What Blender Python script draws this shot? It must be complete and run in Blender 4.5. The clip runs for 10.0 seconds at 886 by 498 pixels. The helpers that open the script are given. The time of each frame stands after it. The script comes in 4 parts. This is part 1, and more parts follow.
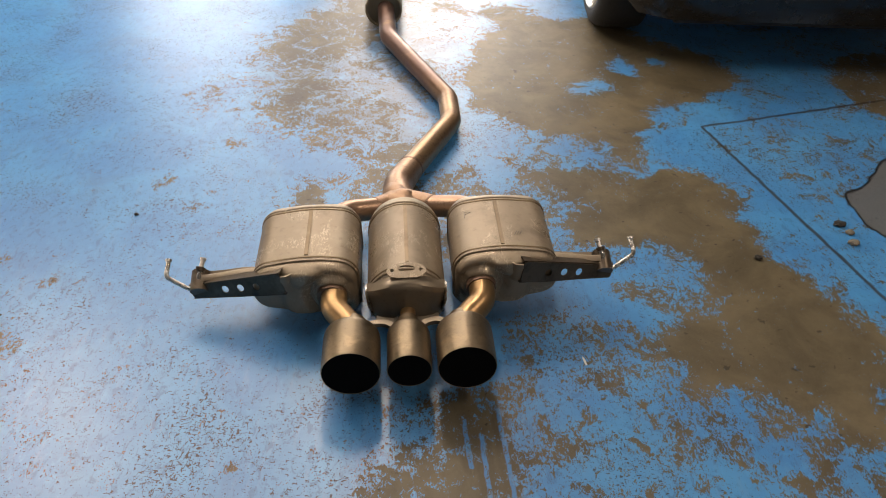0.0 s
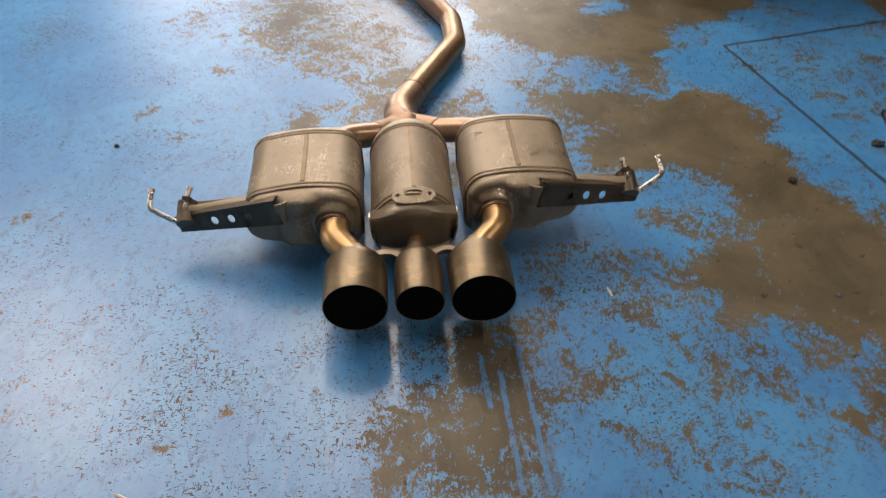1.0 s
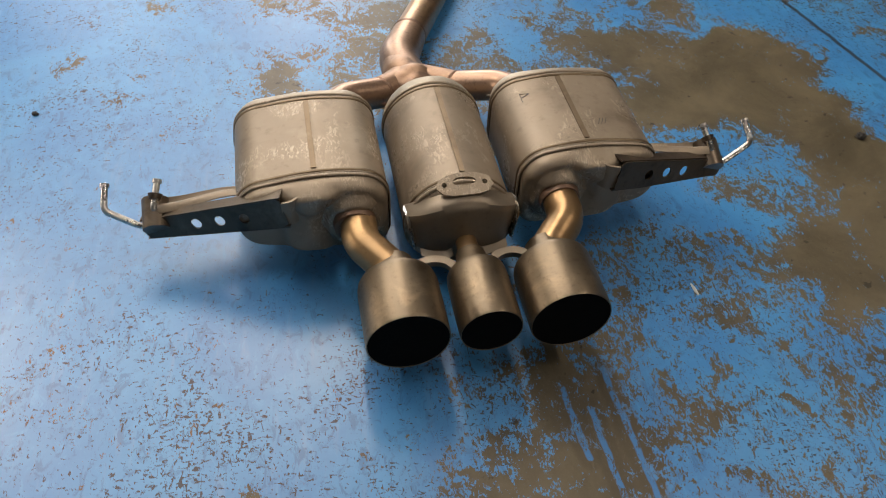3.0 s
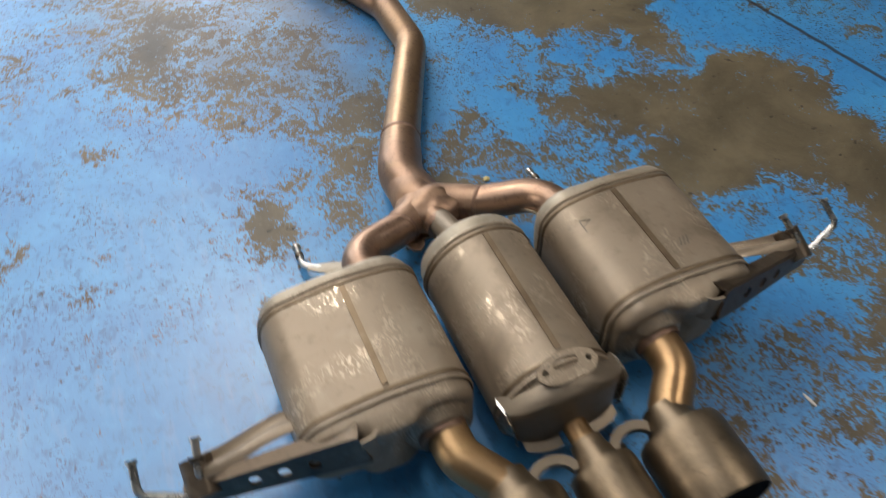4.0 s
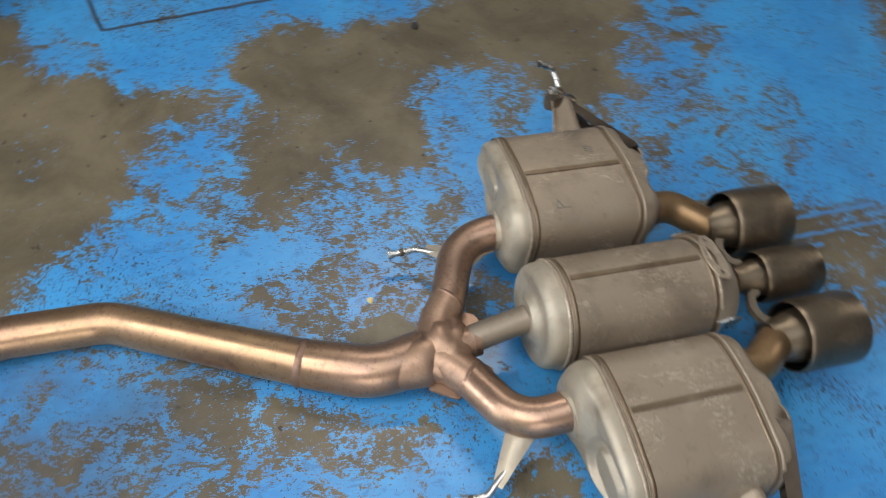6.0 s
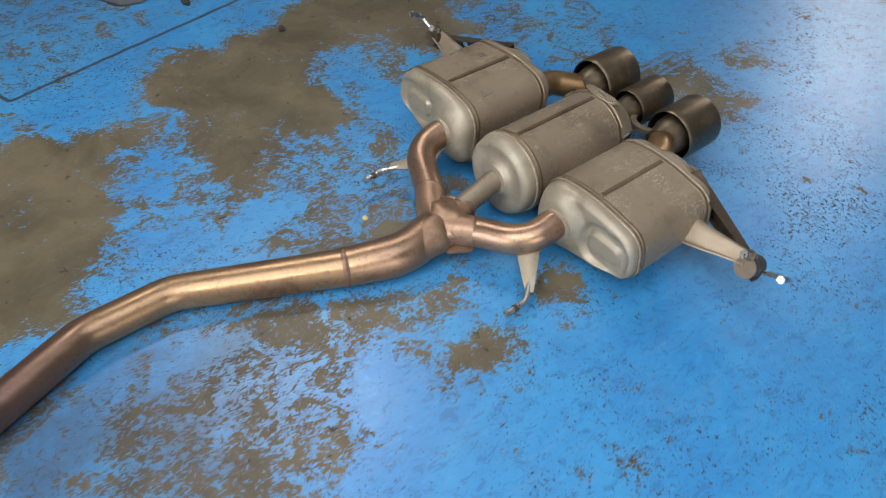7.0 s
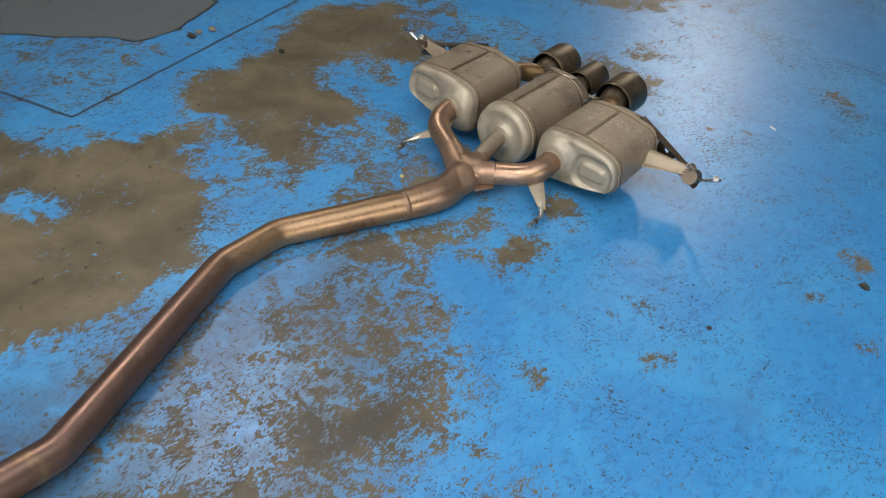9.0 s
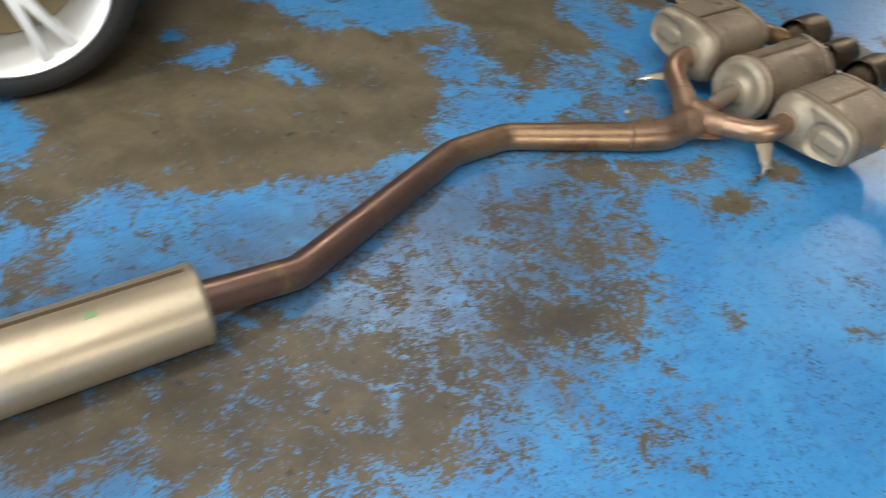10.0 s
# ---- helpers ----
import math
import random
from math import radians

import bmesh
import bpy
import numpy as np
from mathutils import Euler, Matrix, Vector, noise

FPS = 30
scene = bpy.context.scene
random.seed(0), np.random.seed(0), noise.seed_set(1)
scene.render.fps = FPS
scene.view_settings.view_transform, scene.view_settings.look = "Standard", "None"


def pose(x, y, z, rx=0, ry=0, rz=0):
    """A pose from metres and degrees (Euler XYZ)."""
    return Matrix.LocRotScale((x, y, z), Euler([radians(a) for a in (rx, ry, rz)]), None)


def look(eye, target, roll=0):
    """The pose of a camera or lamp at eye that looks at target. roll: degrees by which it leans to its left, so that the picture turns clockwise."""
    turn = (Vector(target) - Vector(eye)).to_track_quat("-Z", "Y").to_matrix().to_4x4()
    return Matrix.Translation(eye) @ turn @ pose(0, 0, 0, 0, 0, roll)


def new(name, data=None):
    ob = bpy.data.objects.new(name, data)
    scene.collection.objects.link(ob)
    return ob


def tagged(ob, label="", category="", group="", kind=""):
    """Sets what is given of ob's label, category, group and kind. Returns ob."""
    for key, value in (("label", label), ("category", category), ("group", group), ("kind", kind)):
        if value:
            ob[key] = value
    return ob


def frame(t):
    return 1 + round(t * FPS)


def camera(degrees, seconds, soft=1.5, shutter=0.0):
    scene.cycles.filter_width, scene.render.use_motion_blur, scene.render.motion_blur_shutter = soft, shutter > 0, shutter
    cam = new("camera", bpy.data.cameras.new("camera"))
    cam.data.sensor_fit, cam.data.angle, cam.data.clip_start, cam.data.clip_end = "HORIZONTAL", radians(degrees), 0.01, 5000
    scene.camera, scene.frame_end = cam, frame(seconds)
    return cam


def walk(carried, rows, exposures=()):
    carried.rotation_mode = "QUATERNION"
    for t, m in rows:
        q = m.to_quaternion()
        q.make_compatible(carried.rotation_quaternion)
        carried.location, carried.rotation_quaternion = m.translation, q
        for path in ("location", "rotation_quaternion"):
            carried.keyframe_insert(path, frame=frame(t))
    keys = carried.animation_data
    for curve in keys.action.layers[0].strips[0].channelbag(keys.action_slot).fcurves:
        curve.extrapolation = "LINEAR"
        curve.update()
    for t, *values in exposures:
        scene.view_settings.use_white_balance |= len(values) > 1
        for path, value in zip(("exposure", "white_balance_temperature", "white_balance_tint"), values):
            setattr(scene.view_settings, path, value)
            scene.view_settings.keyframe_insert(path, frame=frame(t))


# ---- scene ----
cam = camera(59.2, 10.0, 1.0, 0.3)
PATH = [
    (0, (-0.017, -0.003, 1.328), (0.01, 1.574, 0.098), 2.3),
    (0.5, (-0.013, -0.001, 1.306), (0.016, 1.559, 0.055), 3.1),
    (1, (-0.042, 0.084, 1.176), (-0.006, 1.585, -0.145), 1.5),
    (1.5, (-0.113, 0.237, 0.999), (0.001, 1.691, -0.369), 1.5),
    (2, (-0.18, 0.31, 0.971), (-0.01, 1.752, -0.405), 4.5),
    (2.2, (-0.218, 0.351, 0.957), (-0.023, 1.783, -0.425), 5.8),
    (3.3, (-0.329, 0.514, 1.056), (0.013, 1.825, -0.415), 6.5),
    (3.5, (-0.371, 0.572, 1.065), (0.02, 1.871, -0.403), 6.3),
    (4, (-0.45, 0.892, 1.08), (0.039, 2.119, -0.422), 2.5),
    (4.5, (-0.622, 1.222, 1.101), (0.15, 2.247, -0.434), 2.6),
    (5, (-0.729, 1.501, 1.067), (0.246, 2.164, -0.548), 1.6),
    (5.5, (-0.701, 1.783, 1.093), (0.47, 2.025, -0.509), 2.1),
    (6, (-0.788, 2.049, 1.15), (0.457, 1.673, -0.369), 7.7),
    (6.2, (-0.843, 2.155, 1.16), (0.367, 1.598, -0.332), 7.2),
    (7.3, (-1.099, 2.733, 1.163), (0.014, 1.781, -0.199), 3.3),
    (7.5, (-1.081, 2.872, 1.156), (-0.02, 1.837, -0.186), 5.3),
    (8, (-1.152, 3.078, 1.217), (-0.161, 1.954, -0.108), 6.6),
    (8.5, (-1.226, 3.134, 1.221), (-0.222, 1.97, -0.059), 3.5),
    (9, (-1.243, 3.238, 1.246), (-0.241, 2.053, -0.015), 5.1),
    (9.2, (-1.264, 3.279, 1.242), (-0.247, 2.114, -0.026), 5.8),
    (9.5, (-1.286, 3.333, 1.233), (-0.221, 2.237, -0.058), 7.1),
    (9.8, (-1.279, 3.395, 1.196), (-0.155, 2.414, -0.137), 8.8),
    (10, (-1.271, 3.459, 1.173), (-0.082, 2.589, -0.179), 8.8),
]

walk(cam, [(t, look(eye, target, roll)) for t, eye, target, roll in PATH],
     [(0.0, 0.11, 7500, 16), (2.2, 0.15, 7000, 15), (3.9, 0.07, 6500, 11), (4.6, 0.1, 5800, 10), (6.0, 0.38, 5950, 9), (8.5, 0.28, 6150, 8), (10.0, 0.22, 6350, 8)])

# ---- light: daylight through the open gate, tubes under the ceiling, one of them added fill ----
world = bpy.data.worlds.new("world")
scene.world = world
world.use_nodes = True
wn = world.node_tree.nodes
sky = wn.new("ShaderNodeTexSky")
sky.sky_type, sky.sun_disc = "NISHITA", False
sky.sun_elevation, sky.sun_rotation = radians(50), radians(200)
wn["Background"].inputs["Strength"].default_value = 0.1
world.node_tree.links.new(sky.outputs[0], wn["Background"].inputs["Color"])

ROOM = (-7.0, 7.5, -8.0, 8.2, 4.2)      # x0, x1, y0, y1, height


def area(name, place, target, sx, sy, watts, colour):
    data = bpy.data.lights.new(name, "AREA")
    data.shape, data.size, data.size_y, data.energy, data.color = "RECTANGLE", sx, sy, watts, colour
    ob = new(name, data)
    ob.matrix_world = look(place, target)
    return ob


area("gate_daylight", (-2.5, 8.15, 1.75), (-2.5, 0.0, 1.75), 1.5, 3.3, 75, (0.95, 0.98, 1.0))
area("window_daylight", (-0.1, 8.15, 2.0), (-0.1, 0.0, 2.0), 1.9, 2.6, 125, (1.0, 0.97, 0.92))
area("skylight_daylight", (-1.65, 4.3, 4.14), (-1.65, 4.3, 0.0), 2.7, 6.4, 48, (1.0, 0.97, 0.93))
area("west_window_daylight", (ROOM[0] - 0.05, 3.1, 1.8), (0.0, 3.1, 1.8), 2.6, 1.7, 95, (1.0, 0.9, 0.76))
# the tube at (2.4, 1.2) is added fill from the east, not a known lamp
LAMPS = [(-3.25, 4.25, 0, 92), (2.4, 1.2, 0, 46), (2.3, -5.9, 36, 72), (3.6, -7.2, 36, 60), (-0.42, 4.5, 0, 56)]

# ---- materials ----


class Mat:
    """A small wrapper to build node materials."""

    def __init__(self, name):
        self.m = bpy.data.materials.new(name)
        self.m.use_nodes = True
        self.t = self.m.node_tree
        self.b = self.t.nodes["Principled BSDF"]

    def node(self, kind, **inputs):
        n = self.t.nodes.new(kind)
        for k, v in inputs.items():
            self.put(n, k.replace("_", " "), v)
        return n

    def put(self, n, k, v):
        k = int(k[1:]) if k[0] == "i" and k[1:].isdigit() else k
        s = n.inputs[k]
        if isinstance(v, bpy.types.NodeSocket):
            self.t.links.new(v, s)
        else:
            s.default_value = v

    def math(self, op, a, b=0.0, c=0.0, clamp=False):
        n = self.node("ShaderNodeMath", i0=a, i1=b, i2=c)
        n.operation, n.use_clamp = op, clamp
        return n.outputs[0]

    def vec(self, op, a, b=(0, 0, 0), out=0):
        n = self.node("ShaderNodeVectorMath", i0=a, i1=b)
        n.operation = op
        return n.outputs[out]

    def coord(self, which="Object"):
        return self.node("ShaderNodeTexCoord").outputs[which]

    def place(self):
        return self.node("ShaderNodeNewGeometry").outputs["Position"]

    def scaled(self, v, scale, turn=0.0):
        return self.node("ShaderNodeMapping", Vector=v, Scale=scale, Rotation=(0, 0, turn)).outputs[0]

    def noise(self, v, scale, detail=4.0, rough=0.55, warp=0.0):
        return self.node("ShaderNodeTexNoise", Vector=v, Scale=scale, Detail=detail, Roughness=rough, Distortion=warp).outputs["Fac"]

    def step(self, v, a, b, lo=0.0, hi=1.0):
        n = self.node("ShaderNodeMapRange", i0=v, i1=a, i2=b, i3=lo, i4=hi)
        n.interpolation_type = "SMOOTHSTEP"
        return n.outputs[0]

    def mix(self, f, a, b, mode="MIX"):
        n = self.t.nodes.new("ShaderNodeMix")
        n.data_type, n.blend_type = "RGBA", mode
        for k, v in ((0, f), (6, a), (7, b)):
            if isinstance(v, bpy.types.NodeSocket):
                self.t.links.new(v, n.inputs[k])
            else:
                n.inputs[k].default_value = (*v, 1) if isinstance(v, tuple) and len(v) == 3 else v
        return n.outputs[2]

    def bump(self, h, strength, dist=0.002):
        self.put(self.b, "Normal", self.node("ShaderNodeBump", Height=h, Strength=strength, Distance=dist).outputs[0])

    def set(self, **k):
        for a, v in k.items():
            a = a.replace("_", " ")
            self.put(self.b, a, (*v, 1) if isinstance(v, tuple) and len(v) == 3 else v)
        return self


def metal(name, base, dark, light, rough, grain=60.0, stain=7.0, metallic=0.85, relief=0.15, flake=0.0):
    """Worn sheet metal: two tones in clouds, fine grain, uneven gloss, scuffed patches with glints in the colour."""
    m = Mat(name)
    c = m.coord()
    big, fine = m.noise(c, stain, 5, 0.6, 0.4), m.noise(c, grain, 4, 0.6)
    col = m.mix(m.step(big, 0.52, 0.7), base, light)
    col = m.mix(m.step(big, 0.46, 0.28), col, dark)
    col = m.mix(m.math("MULTIPLY", m.step(fine, 0.55, 0.72), 0.45), col, dark)
    r = m.math("ADD", m.math("MULTIPLY", m.math("SUBTRACT", fine, 0.5), 0.25), m.step(big, 0.3, 0.7, rough - 0.06, rough + 0.06))
    h = m.math("ADD", fine, m.math("MULTIPLY", big, 1.5))
    if flake:
        scaly = m.noise(m.scaled(c, (1.6, 0.7, 1.0), 0.3), 95.0, 4, 0.62, 1.2)
        zone = m.step(m.noise(c, 9.0, 3, 0.5, 0.3), 0.46, 0.58)
        peel_glint = m.math("MULTIPLY", zone, m.step(scaly, 0.5, 0.58))
        # glints of the scaly patches painted in as a lighter tone
        col = m.mix(m.math("MULTIPLY", peel_glint, flake), col, tuple(min(1.0, v * 1.65) for v in light))
        r = m.math("SUBTRACT", r, m.math("MULTIPLY", peel_glint, 0.42 * flake))
        h = m.math("ADD", h, m.math("MULTIPLY", peel_glint, 2.0 * flake))
        drip = m.step(m.noise(m.scaled(c, (2.2, 0.35, 1.0)), 16.0, 4, 0.6), 0.58, 0.75)
        col = m.mix(m.math("MULTIPLY", drip, 0.35), col, dark)
    m.set(Base_Color=col, Metallic=metallic)
    m.put(m.b, "Roughness", r)
    m.bump(h, relief, 0.001)
    return m.m


SHELL = metal("aluminised_shell", (0.262, 0.205, 0.145), (0.178, 0.133, 0.09), (0.32, 0.262, 0.193), 0.5, 60.0, 7.0, 0.45, 0.22, 0.6)
CAP = metal("pressed_end_cap", (0.33, 0.28, 0.208), (0.22, 0.178, 0.125), (0.41, 0.36, 0.28), 0.47, 60.0, 9.0, 0.45, 0.2)
SEAM = metal("seam_band", (0.185, 0.135, 0.085), (0.12, 0.084, 0.052), (0.28, 0.22, 0.15), 0.5)
TIP = metal("tip_steel", (0.19, 0.146, 0.098), (0.11, 0.083, 0.056), (0.29, 0.215, 0.14), 0.43, 140.0, 14.0, 0.93, 0.25)
NECK = metal("gold_tinted_steel", (0.34, 0.212, 0.105), (0.2, 0.118, 0.056), (0.43, 0.28, 0.135), 0.37, 90.0, 11.0, 0.85)
BRACKET = metal("bracket_steel", (0.105, 0.079, 0.056), (0.055, 0.039, 0.027), (0.17, 0.135, 0.1), 0.42, 70.0, 16.0, 0.7, 0.25)
SHIELD = metal("shield_plate", (0.2, 0.16, 0.115), (0.15, 0.115, 0.08), (0.24, 0.195, 0.145), 0.42, 90.0, 5.0, 0.55, 0.12)
RUST = metal("weld_rust", (0.22, 0.135, 0.092), (0.12, 0.07, 0.048), (0.3, 0.2, 0.14), 0.5, 220.0, 30.0, 0.7, 0.6)
ROD = metal("zinc_rod", (0.5, 0.48, 0.44), (0.3, 0.26, 0.2), (0.62, 0.6, 0.56), 0.28, 120.0, 40.0, 0.95)
CAN = metal("satin_can", (0.38, 0.315, 0.225), (0.31, 0.25, 0.17), (0.43, 0.365, 0.275), 0.4, 140.0, 3.0, 0.7, 0.06)


def heat_tinted_pipe():
    """Bronze pipe whose heat tint shifts from copper to mauve along its length."""
    m = Mat("heat_tinted_pipe")
    c = m.place()
    along = m.node("ShaderNodeSeparateXYZ", i0=c).outputs[1]
    big, fine = m.noise(c, 8, 5, 0.6, 0.5), m.noise(m.scaled(c, (1, 1, 1)), 120, 3, 0.6)
    col = m.mix(m.step(m.math("ADD", along, m.math("MULTIPLY", big, 0.3)), 2.55, 2.85), (0.36, 0.23, 0.13), (0.215, 0.132, 0.108))
    col = m.mix(m.step(along, 2.1, 1.95), col, (0.35, 0.222, 0.15))
    col = m.mix(m.step(big, 0.54, 0.78), col, (0.43, 0.29, 0.14))
    col = m.mix(m.step(big, 0.45, 0.25), col, (0.22, 0.13, 0.09))
    col = m.mix(m.math("MULTIPLY", m.step(fine, 0.52, 0.7), 0.45), col, (0.15, 0.095, 0.065))
    blotch = m.noise(c, 34, 5, 0.65, 0.8)
    col = m.mix(m.math("MULTIPLY", m.step(blotch, 0.52, 0.66), 0.4), col, (0.19, 0.12, 0.085))
    m.set(Base_Color=m.mix(0.08, col, (0.09, 0.055, 0.04)), Metallic=0.84)
    m.put(m.b, "Roughness", m.step(m.noise(c, 25, 4, 0.6), 0.3, 0.7, 0.3, 0.43))
    m.bump(fine, 0.08, 0.001)
    return m.m


PIPE = heat_tinted_pipe()
CASTING = metal("pressed_junction", (0.3, 0.19, 0.125), (0.17, 0.105, 0.075), (0.38, 0.25, 0.165), 0.47, 150.0, 22.0, 0.75, 0.2)


def plain(name, base, rough, metallic=0.0, vary=0.25, scale=30.0, relief=0.1):
    m = Mat(name)
    c = m.coord()
    n = m.noise(c, scale, 5, 0.6)
    m.set(Base_Color=m.mix(n, tuple(v * (1 - vary) for v in base), tuple(min(1, v * (1 + vary)) for v in base)), Metallic=metallic)
    m.put(m.b, "Roughness", m.step(n, 0.3, 0.7, max(0.02, rough - 0.06), rough + 0.06))
    m.bump(n, relief, 0.001)
    return m.m


# near black with hardly any gloss, for bores, linings and the slot
RECESS_BLACK = plain("recess_black", (0.003, 0.003, 0.003), 0.95)
RECESS_BLACK.node_tree.nodes["Principled BSDF"].inputs["Specular IOR Level"].default_value = 0.08
TYRE = plain("tyre_rubber", (0.018, 0.018, 0.018), 0.7, 0, 0.3, 80, 0.3)
ALLOY = plain("silver_alloy", (0.75, 0.75, 0.73), 0.35, 0.3, 0.08, 25, 0.03)
BRASSY = plain("dusty_rim", (0.3, 0.24, 0.14), 0.5, 0.5)
CARPAINT = plain("black_car_paint", (0.008, 0.008, 0.009), 0.25, 0, 0.1, 20, 0.0)
BLACKPLASTIC = plain("black_plastic", (0.006, 0.006, 0.006), 0.6, 0, 0.3, 90, 0.2)
GLASS = plain("dark_car_glass", (0.01, 0.011, 0.012), 0.06, 0, 0.0, 5, 0.0)
WALLPAINT = plain("wall_paint", (0.2, 0.2, 0.195), 0.7, 0, 0.08, 2.0, 0.1)
CEILING = plain("ceiling_sheet", (0.2, 0.2, 0.195), 0.7, 0, 0.1, 3.0, 0.1)
INK = plain("marker_ink", (0.09, 0.078, 0.066), 0.6)
GREEN = plain("green_marker", (0.16, 0.25, 0.12), 0.6)


def lamp_glow():
    m = Mat("tube_glow")
    m.set(Base_Color=(0.9, 0.9, 0.9), Emission_Color=(1.0, 0.95, 0.86), Emission_Strength=9.0)
    return m.m


GLOW = lamp_glow()


def segment_distance(m, p, a, b):
    """Distance in plan from the place p to the line from a to b."""
    ax, ay = a
    dx, dy = b[0] - ax, b[1] - ay
    ll = dx * dx + dy * dy
    rel = m.vec("SUBTRACT", p, (ax, ay, 0))
    h = m.math("MULTIPLY", m.vec("DOT_PRODUCT", rel, (dx / ll, dy / ll, 0), 1), 1.0, clamp=True)
    foot = m.vec("MULTIPLY", m.node("ShaderNodeCombineXYZ", i0=h, i1=h, i2=h).outputs[0], (dx, dy, 0))
    return m.vec("LENGTH", m.vec("SUBTRACT", rel, foot), out=1)


def painted_floor():
    """Blue floor paint, flaked and scuffed down to brown concrete."""
    m = Mat("blue_floor_paint")
    raw = m.place()
    p = m.vec("MULTIPLY", raw, (1, 1, 0))
    worn = m.node("ShaderNodeAttribute")
    worn.attribute_name = "worn"
    wear, oil, patch = m.node("ShaderNodeSeparateColor", i0=worn.outputs["Color"]).outputs
    broad = m.noise(p, 12.0, 8, 0.68, 0.9)
    crumb = m.noise(m.scaled(p, (1.25, 0.8, 1), 0.5), 62.0, 6, 0.78, 0.6)
    fleck = m.noise(m.scaled(p, (1.5, 0.75, 1), -0.7), 170.0, 3, 0.62, 0.8)
    ragged = m.math("ADD", m.math("MULTIPLY", m.math("SUBTRACT", broad, 0.5), 3.0),
                    m.math("MULTIPLY", m.math("SUBTRACT", crumb, 0.5), 2.9))
    ragged = m.math("ADD", ragged, m.math("MULTIPLY", m.math("SUBTRACT", fleck, 0.5), 1.7))
    bare = m.step(m.math("ADD", m.math("MULTIPLY_ADD", wear, 1.85, -0.46), ragged), 0.45, 0.55)
    # small chips and dashes through the sound paint
    chips = m.noise(m.scaled(p, (0.75, 1.3, 1), 0.35), 150.0, 2, 0.5, 0.8)
    chips2 = m.noise(m.scaled(p, (1.6, 0.6, 1), 0.9), 105.0, 3, 0.55, 1.0)
    zone = m.math("ADD", m.step(m.noise(p, 3.4, 5, 0.62, 0.4), 0.4, 0.68, -0.05, 0.06), m.math("MULTIPLY", worn.outputs["Alpha"], 0.045))
    nick = m.math("MAXIMUM", m.step(m.math("ADD", chips, zone), 0.67, 0.69), m.step(m.math("ADD", chips2, zone), 0.69, 0.71))
    # paint
    haze = m.noise(p, 3.2, 6, 0.6, 0.8)
    blue = m.mix(m.step(haze, 0.35, 0.7), (0.033, 0.19, 0.45), (0.048, 0.25, 0.52))
    scuff = m.noise(m.scaled(p, (3.2, 0.5, 1), 0.25), 14.0, 5, 0.65)
    blue = m.mix(m.math("MULTIPLY", m.step(scuff, 0.52, 0.78), 0.4), blue, (0.13, 0.25, 0.42))
    dust = m.math("MULTIPLY", m.step(m.noise(p, 4.3, 7, 0.7, 0.5), 0.5, 0.75), 0.45)
    blue = m.mix(dust, blue, (0.06, 0.14, 0.28))
    mottle = m.noise(m.scaled(p, (1.3, 0.8, 1), 0.4), 38.0, 6, 0.72, 0.8)
    blue = m.mix(m.math("MULTIPLY", m.step(mottle, 0.53, 0.62), 0.5), blue, (0.022, 0.1, 0.24))
    blue = m.mix(m.math("MULTIPLY", m.step(mottle, 0.45, 0.34), 0.4), blue, (0.055, 0.29, 0.57))
    blue = m.mix(nick, blue, (0.022, 0.03, 0.042))
    # concrete
    clay = m.mix(m.step(m.noise(p, 5.0, 7, 0.66, 0.4), 0.3, 0.72), (0.068, 0.055, 0.033), (0.14, 0.113, 0.07))
    clay = m.mix(m.math("MULTIPLY", m.step(fleck, 0.56, 0.7), 0.4), clay, (0.14, 0.115, 0.075))
    clay = m.mix(m.step(m.noise(p, 30.0, 4, 0.6), 0.645, 0.69), clay, (0.036, 0.029, 0.02))
    grit = m.step(m.noise(p, 210.0, 2, 0.5), 0.79, 0.82)
    clay = m.mix(grit, clay, (0.5, 0.47, 0.4))
    col = m.mix(bare, blue, clay)
    smear = m.math("MULTIPLY", oil, m.step(m.noise(p, 14.0, 5, 0.6), 0.3, 0.6, 0.35, 1.0))
    col = m.mix(m.math("MULTIPLY", smear, 0.85), col, (0.04, 0.037, 0.034))
    slab = m.step(m.math("ADD", patch, m.math("MULTIPLY", m.math("SUBTRACT", crumb, 0.5), 0.8)), 0.45, 0.55)
    col = m.mix(slab, col, m.mix(crumb, (0.05, 0.06, 0.07), (0.14, 0.15, 0.16)))
    rim = m.math("MULTIPLY", m.step(patch, 0.25, 0.45), m.step(patch, 0.7, 0.5))
    rim = m.math("MULTIPLY", rim, m.step(broad, 0.25, 0.45))
    col = m.mix(rim, col, (0.012, 0.011, 0.01))
    # saw cuts in the slab
    wob = m.vec("ADD", p, m.vec("MULTIPLY", m.vec("SUBTRACT", m.node("ShaderNodeTexNoise", Vector=p, Scale=18.0).outputs["Color"], (0.5, 0.5, 0.5)), (0.012, 0.012, 0)))
    cut = m.math("MINIMUM", segment_distance(m, wob, (0.923, 2.448), (2.9, 3.1)), segment_distance(m, wob, (0.923, 2.448), (1.3, 1.1)))
    groove = m.step(cut, 0.009, 0.003)
    col = m.mix(m.math("MULTIPLY", groove, 0.85), col, (0.028, 0.02, 0.014))
    # paint left standing in drag marks, and the scraped tracks beside them
    for a, b in (((0.098, 1.06), (0.122, 0.8)), ((0.138, 1.13), (0.17, 0.8)), ((0.062, 1.1), (0.075, 0.98))):
        near = segment_distance(m, wob, a, b)
        scraped = m.math("MULTIPLY", m.step(near, 0.024, 0.014), m.step(crumb, 0.36, 0.5))
        col = m.mix(m.math("MULTIPLY", scraped, 0.75), col, (0.075, 0.06, 0.037))
        left = m.math("MULTIPLY", m.step(near, 0.0065, 0.0035), m.step(crumb, 0.44, 0.5))
